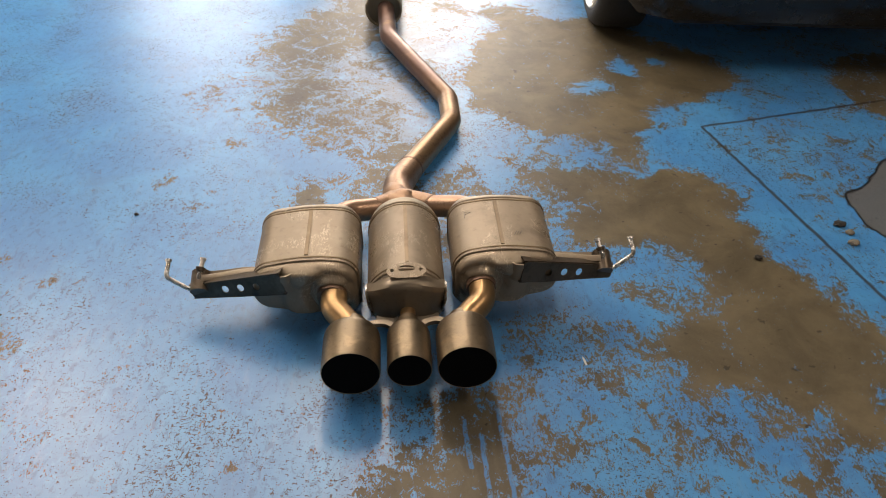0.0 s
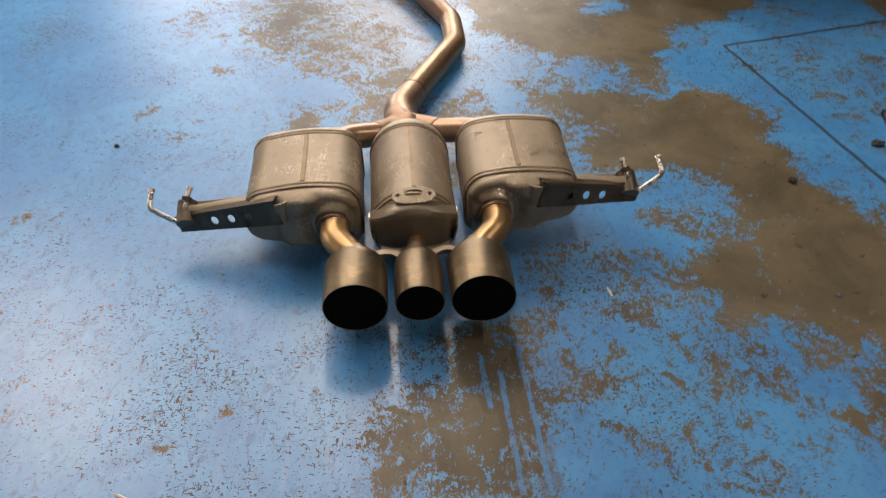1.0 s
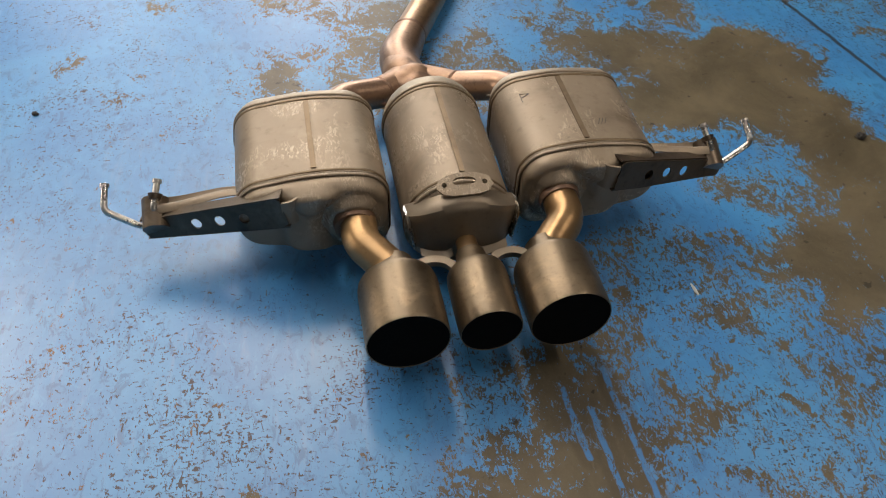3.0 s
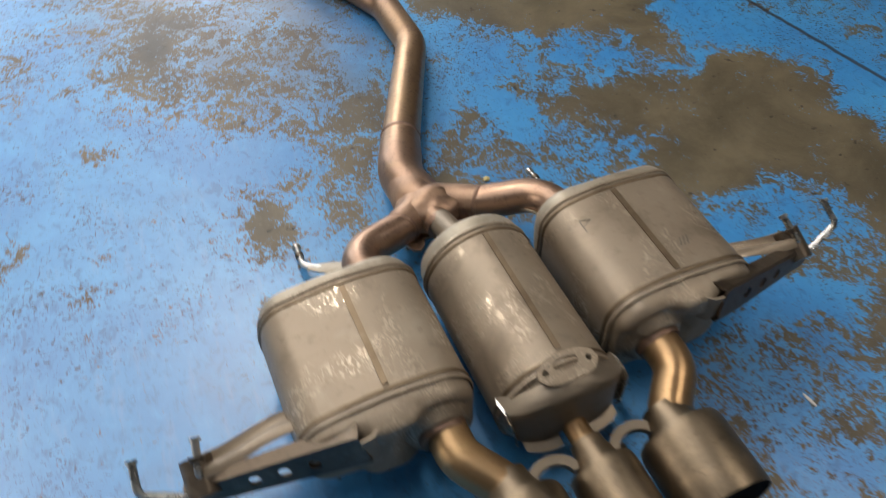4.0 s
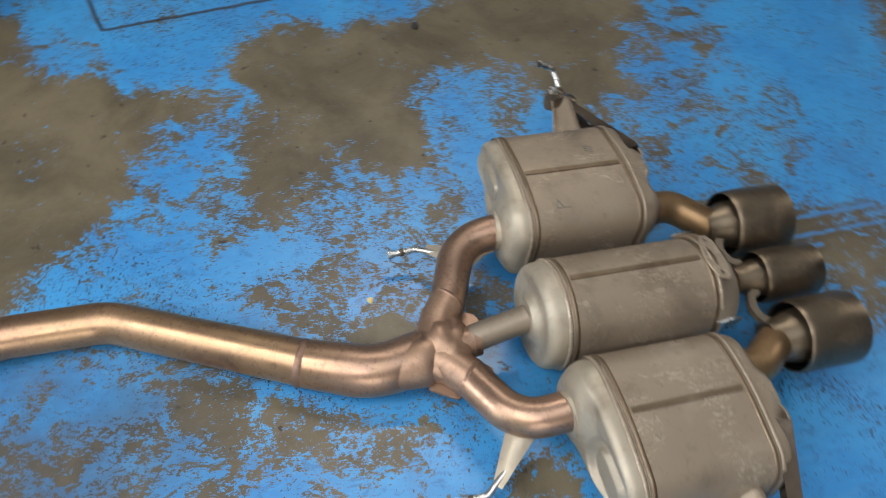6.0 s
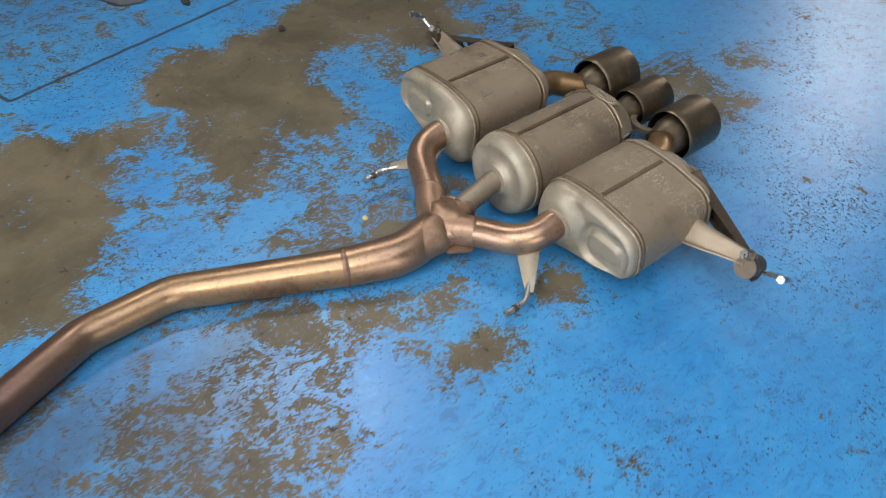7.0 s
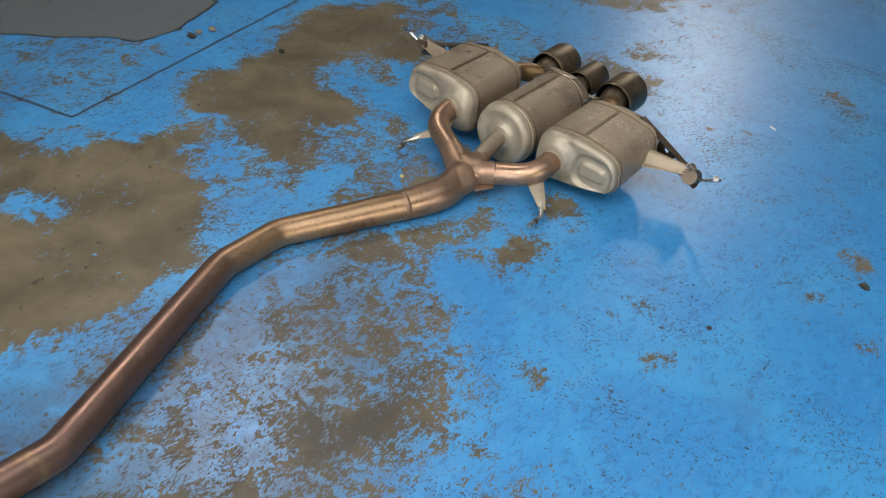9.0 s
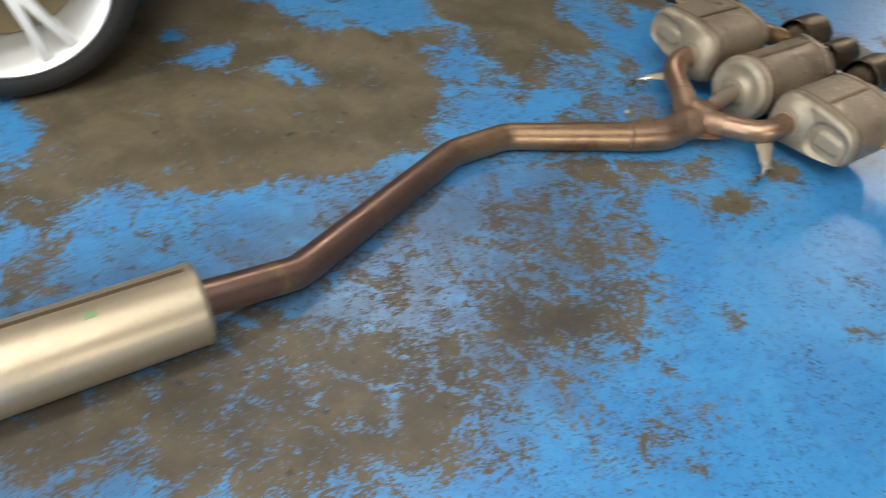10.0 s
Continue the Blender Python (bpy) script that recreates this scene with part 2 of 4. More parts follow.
        col = m.mix(m.math("MULTIPLY", left, 0.9), col, (0.05, 0.2, 0.46))
    m.set(Base_Color=col)
    gloss = m.mix(bare, (0.345, 0.345, 0.345), (0.43, 0.43, 0.43))
    r = m.math("ADD", gloss, m.math("MULTIPLY", m.math("SUBTRACT", crumb, 0.5), 0.16))
    r = m.math("ADD", r, m.math("MULTIPLY", nick, 0.2))
    m.put(m.b, "Roughness", r)
    m.put(m.b, "Specular IOR Level", m.math("SUBTRACT", 0.8, m.math("MULTIPLY", bare, 0.4)))
    h = m.math("SUBTRACT", m.math("MULTIPLY", fleck, 0.25), m.math("ADD", m.math("MULTIPLY", bare, 0.7), m.math("ADD", nick, m.math("MULTIPLY", groove, 3.0))))
    h = m.math("ADD", h, m.math("MULTIPLY", broad, 2.0))
    m.bump(h, 0.16, 0.002)
    return m.m


FLOORPAINT = painted_floor()

# ---- mesh helpers ----


def mesh_ob(name, verts, faces, material, smooth=True):
    me = bpy.data.meshes.new(name)
    me.from_pydata([tuple(v) for v in verts], [], faces)
    me.materials.append(material)
    bm = bmesh.new()
    bm.from_mesh(me)
    bmesh.ops.recalc_face_normals(bm, faces=bm.faces)
    bm.to_mesh(me)
    bm.free()
    if smooth:
        me.polygons.foreach_set("use_smooth", [True] * len(me.polygons))
        me.set_sharp_from_angle(angle=radians(40))
    return new(name, me)


def part(name, data, material, parent, label="", smooth=True):
    """One mesh under a thing or a part. data: (verts, faces)."""
    ob = mesh_ob(name, data[0], data[1], material, smooth)
    ob.parent = parent
    return tagged(ob, label)


def thing(name, m, label, category, **k):
    ob = new(name)
    ob.matrix_world = m
    return tagged(ob, label, category, **k)


def join(*datas):
    verts, faces = [], []
    for v, f in datas:
        o = len(verts)
        verts += list(v)
        faces += [tuple(i + o for i in q) for q in f]
    return verts, faces


def moved(data, m):
    return [m @ Vector(v) for v in data[0]], data[1]


def box(x0, x1, y0, y1, z0, z1):
    v = [(x, y, z) for z in (z0, z1) for x, y in ((x0, y0), (x1, y0), (x1, y1), (x0, y1))]
    return v, [(0, 3, 2, 1), (4, 5, 6, 7), (0, 1, 5, 4), (1, 2, 6, 5), (2, 3, 7, 6), (3, 0, 4, 7)]


def rounded(points, radius, steps=8):
    """A polyline with its corners turned into arcs. radius: one for all inner corners."""
    pts = [Vector(p) for p in points]
    out = [pts[0]]
    for i in range(1, len(pts) - 1):
        a, b, c = pts[i - 1], pts[i], pts[i + 1]
        u, w = (a - b), (c - b)
        lu, lw = u.length, w.length
        u, w = u / lu, w / lw
        half = u.angle(w) / 2
        r = radius[i - 1] if isinstance(radius, (list, tuple)) else radius
        d = min(r / math.tan(half), lu * 0.49, lw * 0.49)
        r = d * math.tan(half)
        mid = (u + w)
        if mid.length < 1e-5:
            out.append(b)
            continue
        o = b + mid.normalized() * (r / math.sin(half))
        p, q = b + u * d - o, b + w * d - o
        ang = p.angle(q)
        for k in range(steps + 1):
            f = k / steps
            s = math.sin(ang)
            out.append(o + p * (math.sin((1 - f) * ang) / s) + q * (math.sin(f * ang) / s) if s > 1e-5 else b)
    out.append(pts[-1])
    return out


def tube(path, radius, segs=20, caps=True):
    """A pipe along a path. radius: a number, or a function of the way along from 0 to 1."""
    path = [Vector(p) for p in path]
    length = [0.0]
    for a, b in zip(path, path[1:]):
        length.append(length[-1] + (b - a).length)
    verts, faces = [], []
    t0 = (path[1] - path[0]).normalized()
    side = t0.orthogonal().normalized()
    for i, p in enumerate(path):
        t = (path[min(i + 1, len(path) - 1)] - path[max(i - 1, 0)]).normalized()
        side = (side - t * side.dot(t)).normalized()
        up = t.cross(side)
        r = radius(length[i] / length[-1]) if callable(radius) else radius
        for k in range(segs):
            a = 2 * math.pi * k / segs
            verts.append(p + (side * math.cos(a) + up * math.sin(a)) * r)
    for i in range(len(path) - 1):
        for k in range(segs):
            k2 = (k + 1) % segs
            faces.append((i * segs + k, i * segs + k2, (i + 1) * segs + k2, (i + 1) * segs + k))
    if caps:
        faces.append(tuple(range(segs)))
        faces.append(tuple(range((len(path) - 1) * segs, len(path) * segs)))
    return verts, faces


def lathe(profile, segs=48, m=None, closed=False):
    """Turns (along, radius) pairs about the local y axis."""
    verts, faces = [], []
    for y, r in profile:
        for k in range(segs):
            a = 2 * math.pi * k / segs
            verts.append(Vector((r * math.cos(a), y, r * math.sin(a))))
    n = len(profile)
    for i in range(n if closed else n - 1):
        j = (i + 1) % n
        for k in range(segs):
            k2 = (k + 1) % segs
            faces.append((i * segs + k, i * segs + k2, j * segs + k2, j * segs + k))
    if not closed:
        if profile[0][1] > 1e-4:
            faces.append(tuple(range(segs)))
        if profile[-1][1] > 1e-4:
            faces.append(tuple(range((n - 1) * segs, n * segs)))
    return moved((verts, faces), m) if m else (verts, faces)


def along(a, b):
    """The pose whose y axis runs from a to b."""
    a, b = Vector(a), Vector(b)
    return Matrix.Translation(a) @ (b - a).to_track_quat("Y", "Z").to_matrix().to_4x4()


def plate(outline, holes, thick, m):
    """A flat sheet in the local x-y plane with holes through it, its thickness along z."""
    bm = bmesh.new()
    for loop in [outline] + holes:
        vs = [bm.verts.new((x, y, 0)) for x, y in loop]
        for i, v in enumerate(vs):
            bm.edges.new((v, vs[(i + 1) % len(vs)]))
    bmesh.ops.triangle_fill(bm, edges=bm.edges[:], use_beauty=True)
    res = bmesh.ops.extrude_face_region(bm, geom=bm.faces[:])
    bmesh.ops.translate(bm, verts=[g for g in res["geom"] if isinstance(g, bmesh.types.BMVert)], vec=(0, 0, thick))
    bm.verts.index_update()
    out = [m @ v.co for v in bm.verts], [tuple(v.index for v in f.verts) for f in bm.faces]
    bm.free()
    return out


def ring2(cx, cy, rx, ry, n=16):
    return [(cx + rx * math.cos(2 * math.pi * k / n), cy + ry * math.sin(2 * math.pi * k / n)) for k in range(n)]


def sheet(f, nu, nv, thick):
    """A bent sheet of metal from f(s, t), s and t from 0 to 1, with real thickness."""
    grid = [[Vector(f(i / nu, j / nv)) for i in range(nu + 1)] for j in range(nv + 1)]
    verts, faces = [], []
    for lay in (0, 1):
        for j in range(nv + 1):
            for i in range(nu + 1):
                du = grid[j][min(i + 1, nu)] - grid[j][max(i - 1, 0)]
                dv = grid[min(j + 1, nv)][i] - grid[max(j - 1, 0)][i]
                n = du.cross(dv)
                n = n.normalized() if n.length > 1e-12 else Vector((0, 0, 1))
                verts.append(grid[j][i] + n * (thick * (lay - 0.5)))
    w, o = nu + 1, (nu + 1) * (nv + 1)
    for j in range(nv):
        for i in range(nu):
            q = (j * w + i, j * w + i + 1, (j + 1) * w + i + 1, (j + 1) * w + i)
            faces += [q, tuple(k + o for k in reversed(q))]
    rim = [i for i in range(w)] + [j * w + nu for j in range(1, nv + 1)] + [nv * w + i for i in range(nu - 1, -1, -1)] + [j * w for j in range(nv - 1, 0, -1)]
    for a, b in zip(rim, rim[1:] + rim[:1]):
        faces.append((a, b, b + o, a + o))
    return verts, faces


def smoothstep(a, b, x):
    t = np.clip((x - a) / (b - a), 0, 1)
    return t * t * (3 - 2 * t)


# ---- floor ----
def lines(lo, a, b, hi, fine, coarse):
    return np.concatenate([np.linspace(lo, a, coarse, endpoint=False), np.arange(a, b, fine), np.linspace(b, hi, coarse)])


X0, X1, Y0, Y1, TOP = ROOM
gx = lines(X0, -1.6, 1.9, X1, 0.02, 12)
gy = lines(Y0, 0.2, 3.9, Y1, 0.02, 12)
PX, PY = np.meshgrid(gx, gy)
def clouds(scale, seed, octaves=3):
    """Smooth noise over the floor's points, about -1 to 1."""
    return np.array([noise.fractal(Vector((x * scale, y * scale, seed)), 1.0, 2.0, octaves) for x, y in zip(PX.ravel().tolist(), PY.ravel().tolist())]).reshape(PX.shape)


WEAR = 0.17 + 0.1 * smoothstep(-0.4, -0.05, PX) + 0.08 * smoothstep(2.1, 2.5, PY) * smoothstep(-0.9, -0.5, PX) + 0.17 * clouds(2.4, 3.0, 4) - 0.03
BX = PX + 0.035 * clouds(7.0, 11.0, 4)
BY = PY + 0.035 * clouds(7.0, 23.0, 4)
# away from the blue bay the wear goes on at random
for i in range(90):
    cx, cy, r = random.uniform(-6, 7), random.uniform(-6, 9), random.uniform(0.15, 0.6)
    if -1.5 < cx < 1.4 and 0.5 < cy < 3.9:
        continue
    d = np.hypot((PX - cx) / r, (PY - cy) / (r * random.uniform(0.5, 1.4)))
    WEAR = np.maximum(WEAR, 0.75 * smoothstep(1.15, 0.75, d))


def inside(points):
    """Signed distance to a closed outline, positive inside."""
    dist, odd = np.full(PX.shape, 9.0), np.zeros(PX.shape, bool)
    for (ax, ay), (bx, by) in zip(points, points[1:] + points[:1]):
        dx, dy = bx - ax, by - ay
        h = np.clip(((BX - ax) * dx + (BY - ay) * dy) / (dx * dx + dy * dy + 1e-9), 0, 1)
        dist = np.minimum(dist, np.hypot(BX - ax - h * dx, BY - ay - h * dy))
        if dy:
            odd ^= ((ay > BY) != (by > BY)) & (BX < dx * (BY - ay) / dy + ax)
    return np.where(odd, dist, -dist)


def bare(level, *points):
    """Wears a patch of the paint: level 1 is bare concrete, 0 sound paint."""
    global WEAR
    halo = 0.05
    d = inside(list(points))
    if level > 0.7:
        WEAR = np.maximum(WEAR, 0.43 * smoothstep(-0.17, -0.02, d))
    f = smoothstep(-halo, 0.045, d)
    WEAR = WEAR + (level - WEAR) * f


bare(0.80, (-0.00, 1.14), (0.11, 1.17), (0.17, 1.07), (0.17, 0.91), (0.05, 0.91), (0.02, 1.01))
bare(0.85, (0.14, 3.10), (0.31, 3.32), (0.65, 3.21), (0.69, 2.91), (0.85, 2.81), (1.12, 2.98), (1.17, 2.83), (0.97, 2.68), (0.70, 2.54), (0.70, 2.42), (0.58, 2.28), (0.42, 2.33), (0.28, 2.39), (0.20, 2.48), (0.13, 2.56), (0.09, 2.78))
bare(0.80, (0.28, 2.12), (0.42, 2.15), (0.56, 2.09), (0.69, 2.04), (0.79, 2.09), (0.84, 1.94), (0.88, 1.83), (0.86, 1.72), (0.92, 1.54), (1.00, 1.45), (1.09, 1.34), (0.89, 0.92), (0.79, 0.92), (0.58, 0.94), (0.48, 0.99), (0.50, 1.07), (0.64, 1.15), (0.75, 1.29), (0.79, 1.41), (0.72, 1.53), (0.66, 1.71), (0.55, 1.78), (0.40, 1.80), (0.34, 1.94))
bare(0.90, (0.10, 2.82), (0.12, 2.65), (0.20, 2.64), (0.32, 2.58), (0.37, 2.49), (0.35, 2.42), (0.45, 2.36), (0.60, 2.41), (0.70, 2.44), (0.55, 3.10))
bare(0.88, (0.76, 2.16), (0.65, 2.07), (0.56, 2.15), (0.42, 2.13), (0.34, 2.03), (0.34, 1.96), (0.45, 1.92), (0.44, 1.76), (0.58, 1.75), (0.70, 1.68), (0.72, 1.51), (0.75, 1.41), (0.75, 1.26), (0.77, 1.15), (0.94, 1.13), (0.95, 1.33))
bare(0.80, (0.69, 1.25), (0.70, 1.20), (0.68, 1.16), (0.57, 1.16), (0.46, 1.25), (0.51, 1.36), (0.57, 1.37), (0.64, 1.31))
bare(0.88, (0.90, 2.05), (0.88, 1.91), (0.95, 1.67), (1.09, 1.45), (1.09, 1.28), (0.89, 1.03), (0.78, 1.01), (0.57, 1.30), (0.65, 1.46), (0.69, 1.57), (0.61, 1.73), (0.46, 1.78), (0.38, 1.75), (0.45, 1.88), (0.41, 1.99), (0.30, 1.96), (0.27, 2.10), (0.31, 2.19), (0.46, 2.17), (0.60, 2.05), (0.77, 2.12))
bare(0.90, (0.80, 2.70), (0.73, 2.60), (0.74, 2.48), (0.69, 2.38), (0.59, 2.30), (0.49, 2.34), (0.35, 2.38), (0.33, 2.50), (0.21, 2.54), (0.21, 2.67), (0.19, 2.75), (0.09, 2.71), (0.12, 2.87), (0.13, 2.94), (0.20, 2.97))
bare(0.80, (0.05, 2.06), (-0.00, 1.85), (-0.07, 1.86), (-0.10, 1.95), (-0.01, 2.02))
bare(1.00, (-0.35, 1.97), (-0.35, 1.93), (-0.39, 1.90), (-0.42, 1.94), (-0.40, 1.98), (-0.37, 1.99))
bare(0.90, (-0.33, 1.73), (-0.34, 1.68), (-0.37, 1.69), (-0.37, 1.74), (-0.35, 1.75))
bare(0.88, (0.89, 3.19), (1.08, 3.04), (1.13, 2.91), (1.06, 2.71), (0.89, 2.74), (0.72, 2.59), (0.67, 2.46), (0.63, 2.16), (0.39, 2.38), (0.30, 2.47), (0.35, 2.58), (0.10, 2.75), (0.10, 2.87), (0.17, 2.96), (0.28, 2.99), (0.44, 3.05), (0.28, 3.27), (0.20, 3.40), (0.31, 3.46), (0.50, 3.38), (0.73, 3.41))
bare(0.72, (-0.31, 3.63), (-0.28, 3.29), (-0.29, 3.15), (-0.28, 3.04), (-0.37, 2.98), (-0.46, 2.93), (-0.60, 2.84), (-0.69, 2.87), (-0.66, 3.06), (-0.68, 3.14), (-0.41, 3.64))
bare(0.80, (0.37, 3.52), (0.29, 3.47), (0.20, 3.41), (0.14, 3.45), (0.26, 3.54))
bare(0.55, (-0.80, 3.11), (-0.52, 3.26), (-0.26, 2.95), (-0.08, 2.63), (-0.16, 2.09), (-0.41, 2.21), (-0.67, 2.45))
bare(0.50, (0.13, 1.42), (0.31, 1.47), (0.45, 1.43), (0.55, 1.28), (0.52, 1.21), (0.33, 1.19), (0.25, 1.08), (0.16, 1.14))
bare(0.48, (0.17, 1.07), (0.29, 1.14), (0.50, 1.18), (0.49, 1.02), (0.40, 0.91), (0.16, 0.91))
bare(0.45, (0.65, 1.20), (0.76, 1.20), (0.70, 1.04), (0.62, 1.06))
bare(0.45, (0.78, 1.15), (0.88, 1.14), (0.85, 1.03), (0.74, 1.04))
bare(0.40, (0.84, 1.02), (0.95, 1.05), (0.89, 0.92), (0.79, 0.92))
bare(0.58, (0.47, 1.63), (0.64, 1.74), (0.77, 1.57), (0.72, 1.44), (0.59, 1.44), (0.49, 1.50))
bare(0.58, (-0.17, 0.90), (-0.17, 0.96), (-0.04, 0.99), (0.08, 1.01), (0.06, 0.91))
bare(0.40, (-1.06, 1.37), (-0.98, 1.36), (-0.90, 1.23), (-0.93, 1.17), (-0.97, 1.15))
bare(0.30, (-0.97, 1.15), (-0.82, 1.24), (-0.66, 1.14), (-0.61, 0.89), (-0.86, 0.89))
bare(0.45, (0.62, 2.83), (0.64, 2.73), (0.49, 2.64), (0.48, 2.73))
bare(0.62, (0.10, 2.20), (0.11, 2.10), (0.13, 2.00), (0.13, 1.90), (0.29, 1.73), (0.34, 1.70), (0.24, 1.70), (0.12, 1.83), (0.06, 1.86), (0.05, 1.98), (0.05, 2.08))
bare(0.60, (-0.16, 2.23), (-0.14, 2.10), (-0.22, 1.96), (-0.19, 1.84), (-0.22, 1.78), (-0.26, 1.82), (-0.28, 2.00), (-0.26, 2.15))
bare(0.40, (0.65, 2.75), (0.58, 2.66), (0.48, 2.63), (0.53, 2.72), (0.59, 2.77))
bare(0.56, (0.03, 2.35), (-0.10, 2.09), (-0.23, 1.92), (-0.31, 1.97), (-0.27, 2.14), (-0.15, 2.29))
bare(0.45, (0.04, 2.81), (-0.01, 2.66), (-0.24, 2.57), (-0.36, 2.63), (-0.53, 2.79), (-0.27, 3.04), (-0.16, 3.02))
bare(0.50, (-0.66, 2.51), (-0.73, 2.46), (-0.81, 2.52), (-0.67, 2.65))
bare(0.66, (-0.82, 2.00), (-0.83, 1.96), (-0.86, 1.96), (-0.86, 2.00), (-0.84, 2.03))
bare(0.66, (-0.67, 2.22), (-0.68, 2.19), (-0.70, 2.21), (-0.69, 2.23))
bare(0.55, (0.17, 0.63), (0.07, 0.51), (-0.03, 0.63), (0.05, 0.75))
bare(0.50, (-0.61, 0.43), (-0.69, 0.38), (-0.71, 0.47), (-0.65, 0.52))
bare(0.42, (1.60, 2.34), (1.15, 1.89), (1.05, 2.17), (0.95, 2.40), (1.18, 2.53))
bare(0.40, (0.95, 3.00), (0.92, 2.91), (0.81, 2.94), (0.84, 3.03))
bare(0.40, (0.61, 2.76), (0.51, 2.63), (0.52, 2.72), (0.56, 2.77))
bare(0.60, (0.11, 3.54), (0.10, 3.45), (-0.04, 3.46), (-0.02, 3.56))
bare(0.50, (-0.63, 2.60), (-0.66, 2.47), (-0.87, 2.46), (-0.95, 2.55), (-0.85, 2.76))
bare(0.7, (-0.36, 3.28), (-0.36, 3.07), (-0.43, 2.89), (-0.57, 2.81), (-0.65, 2.82), (-0.68, 2.95), (-0.64, 3.12), (-0.63, 3.21), (-0.48, 3.49), (-0.41, 3.63), (-0.33, 3.62), (-0.34, 3.47))
bare(0.70, (-0.39, 2.67), (-0.41, 2.55), (-0.52, 2.50), (-0.59, 2.54), (-0.56, 2.67), (-0.48, 2.73))
bare(0.40, (-0.65, 2.59), (-0.70, 2.45), (-0.87, 2.48), (-0.89, 2.63), (-0.76, 2.81), (-0.66, 2.82), (-0.65, 2.71))
bare(0.62, (-0.09, 2.25), (-0.14, 2.09), (-0.27, 2.10), (-0.23, 2.19), (-0.15, 2.26))
bare(0.48, (-0.02, 2.55), (-0.08, 2.43), (-0.25, 2.37), (-0.30, 2.43), (-0.23, 2.53), (-0.13, 2.60))
bare(0.52, (-0.35, 2.65), (-0.38, 2.46), (-0.47, 2.36), (-0.51, 2.47), (-0.43, 2.59))
bare(0.36, (-0.51, 1.81), (-0.58, 1.71), (-0.63, 1.75), (-0.57, 1.85))
bare(0.60, (0.03, 1.78), (0.12, 1.69), (0.05, 1.66), (-0.02, 1.67), (-0.04, 1.77))
bare(0.10, (0.72, 3.00), (0.76, 2.92), (0.77, 2.84), (0.68, 2.88), (0.66, 2.94))
bare(0.7, (-0.14, 0.91), (-0.10, 0.97), (-0.02, 0.98), (0.07, 1.0), (0.13, 0.95), (0.14, 0.8), (-0.13, 0.8))
bare(0.85, (0.39, 0.96), (0.52, 0.99), (0.56, 0.92), (0.46, 0.88), (0.39, 0.91))

bare(0.44, (0.47, 2.38), (0.58, 2.29), (0.65, 2.13), (0.41, 2.13), (0.23, 2.17), (0.32, 2.39))
bare(0.50, (0.46, 1.93), (0.33, 1.83), (0.22, 1.78), (0.03, 1.83), (-0.01, 2.02), (0.17, 2.01), (0.25, 2.09))
bare(0.40, (0.66, 1.74), (0.69, 1.55), (0.51, 1.60), (0.48, 1.74))
bare(0.42, (0.71, 1.18), (0.82, 1.00), (0.58, 0.78), (0.24, 0.96), (0.43, 1.22))
bare(0.45, (0.18, 1.34), (0.38, 1.34), (0.60, 1.28), (0.32, 1.16), (0.16, 1.16))


def blotch(level, x, y, r):
    """A small ragged spot where the paint has lifted."""
    global WEAR
    f = smoothstep(1.5, 0.6, np.hypot(PX + 0.4 * (BX - PX) - x, (PY + 0.4 * (BY - PY) - y) * 1.2) / r)
    WEAR = WEAR + (np.maximum(level, WEAR) - WEAR) * f


for level, sx, sy, sr in ((0.8, -0.62, 0.39, 0.05), (0.7, -1.03, 1.29, 0.045), (0.6, -1.0, 1.51, 0.03), (0.75, -0.58, 2.02, 0.022), (0.55, -0.71, 1.86, 0.03),
             (0.6, -0.9, 2.06, 0.025), (0.8, -0.34, 1.7, 0.04), (0.55, -1.16, 1.59, 0.035), (0.8, -0.835, 1.983, 0.026), (0.8, -0.693, 2.215, 0.026),
             (0.8, -0.51, 0.88, 0.018), (0.85, -0.41, 0.97, 0.016), (0.6, -1.0, 1.3, 0.05), (0.9, -0.381, 1.948, 0.042), (0.75, -0.83, 2.0, 0.03)):
    blotch(level * 0.82, sx, sy, sr)
OIL = smoothstep(-0.03, 0.04, inside([(-0.38, 2.66), (-0.41, 2.56), (-0.53, 2.49), (-0.59, 2.57), (-0.58, 2.65), (-0.49, 2.74)]))
OIL = np.maximum(OIL, 0.72 * smoothstep(-0.12, 0.1, inside([(-0.08, 2.2), (-0.4, 2.35), (-0.62, 2.55), (-0.7, 2.95), (-0.5, 3.7), (0.05, 3.7), (0.0, 2.75)])))
SLAB = smoothstep(-0.03, 0.03, inside([(1.26, 2.01), (1.4, 2.16), (1.6, 2.36), (1.9, 2.3), (1.8, 1.6), (1.4, 1.6), (1.27, 1.87)]))

# knocked and scratched most where people stand to work
CHIP = np.clip(smoothstep(1.6, 1.1, PY) * smoothstep(0.6, -0.2, PX) + 0.45 * smoothstep(-0.5, -0.9, PX) + 0.35 * smoothstep(1.9, 2.3, PY) + 0.3 * clouds(3.0, 41.0, 3), 0, 1)


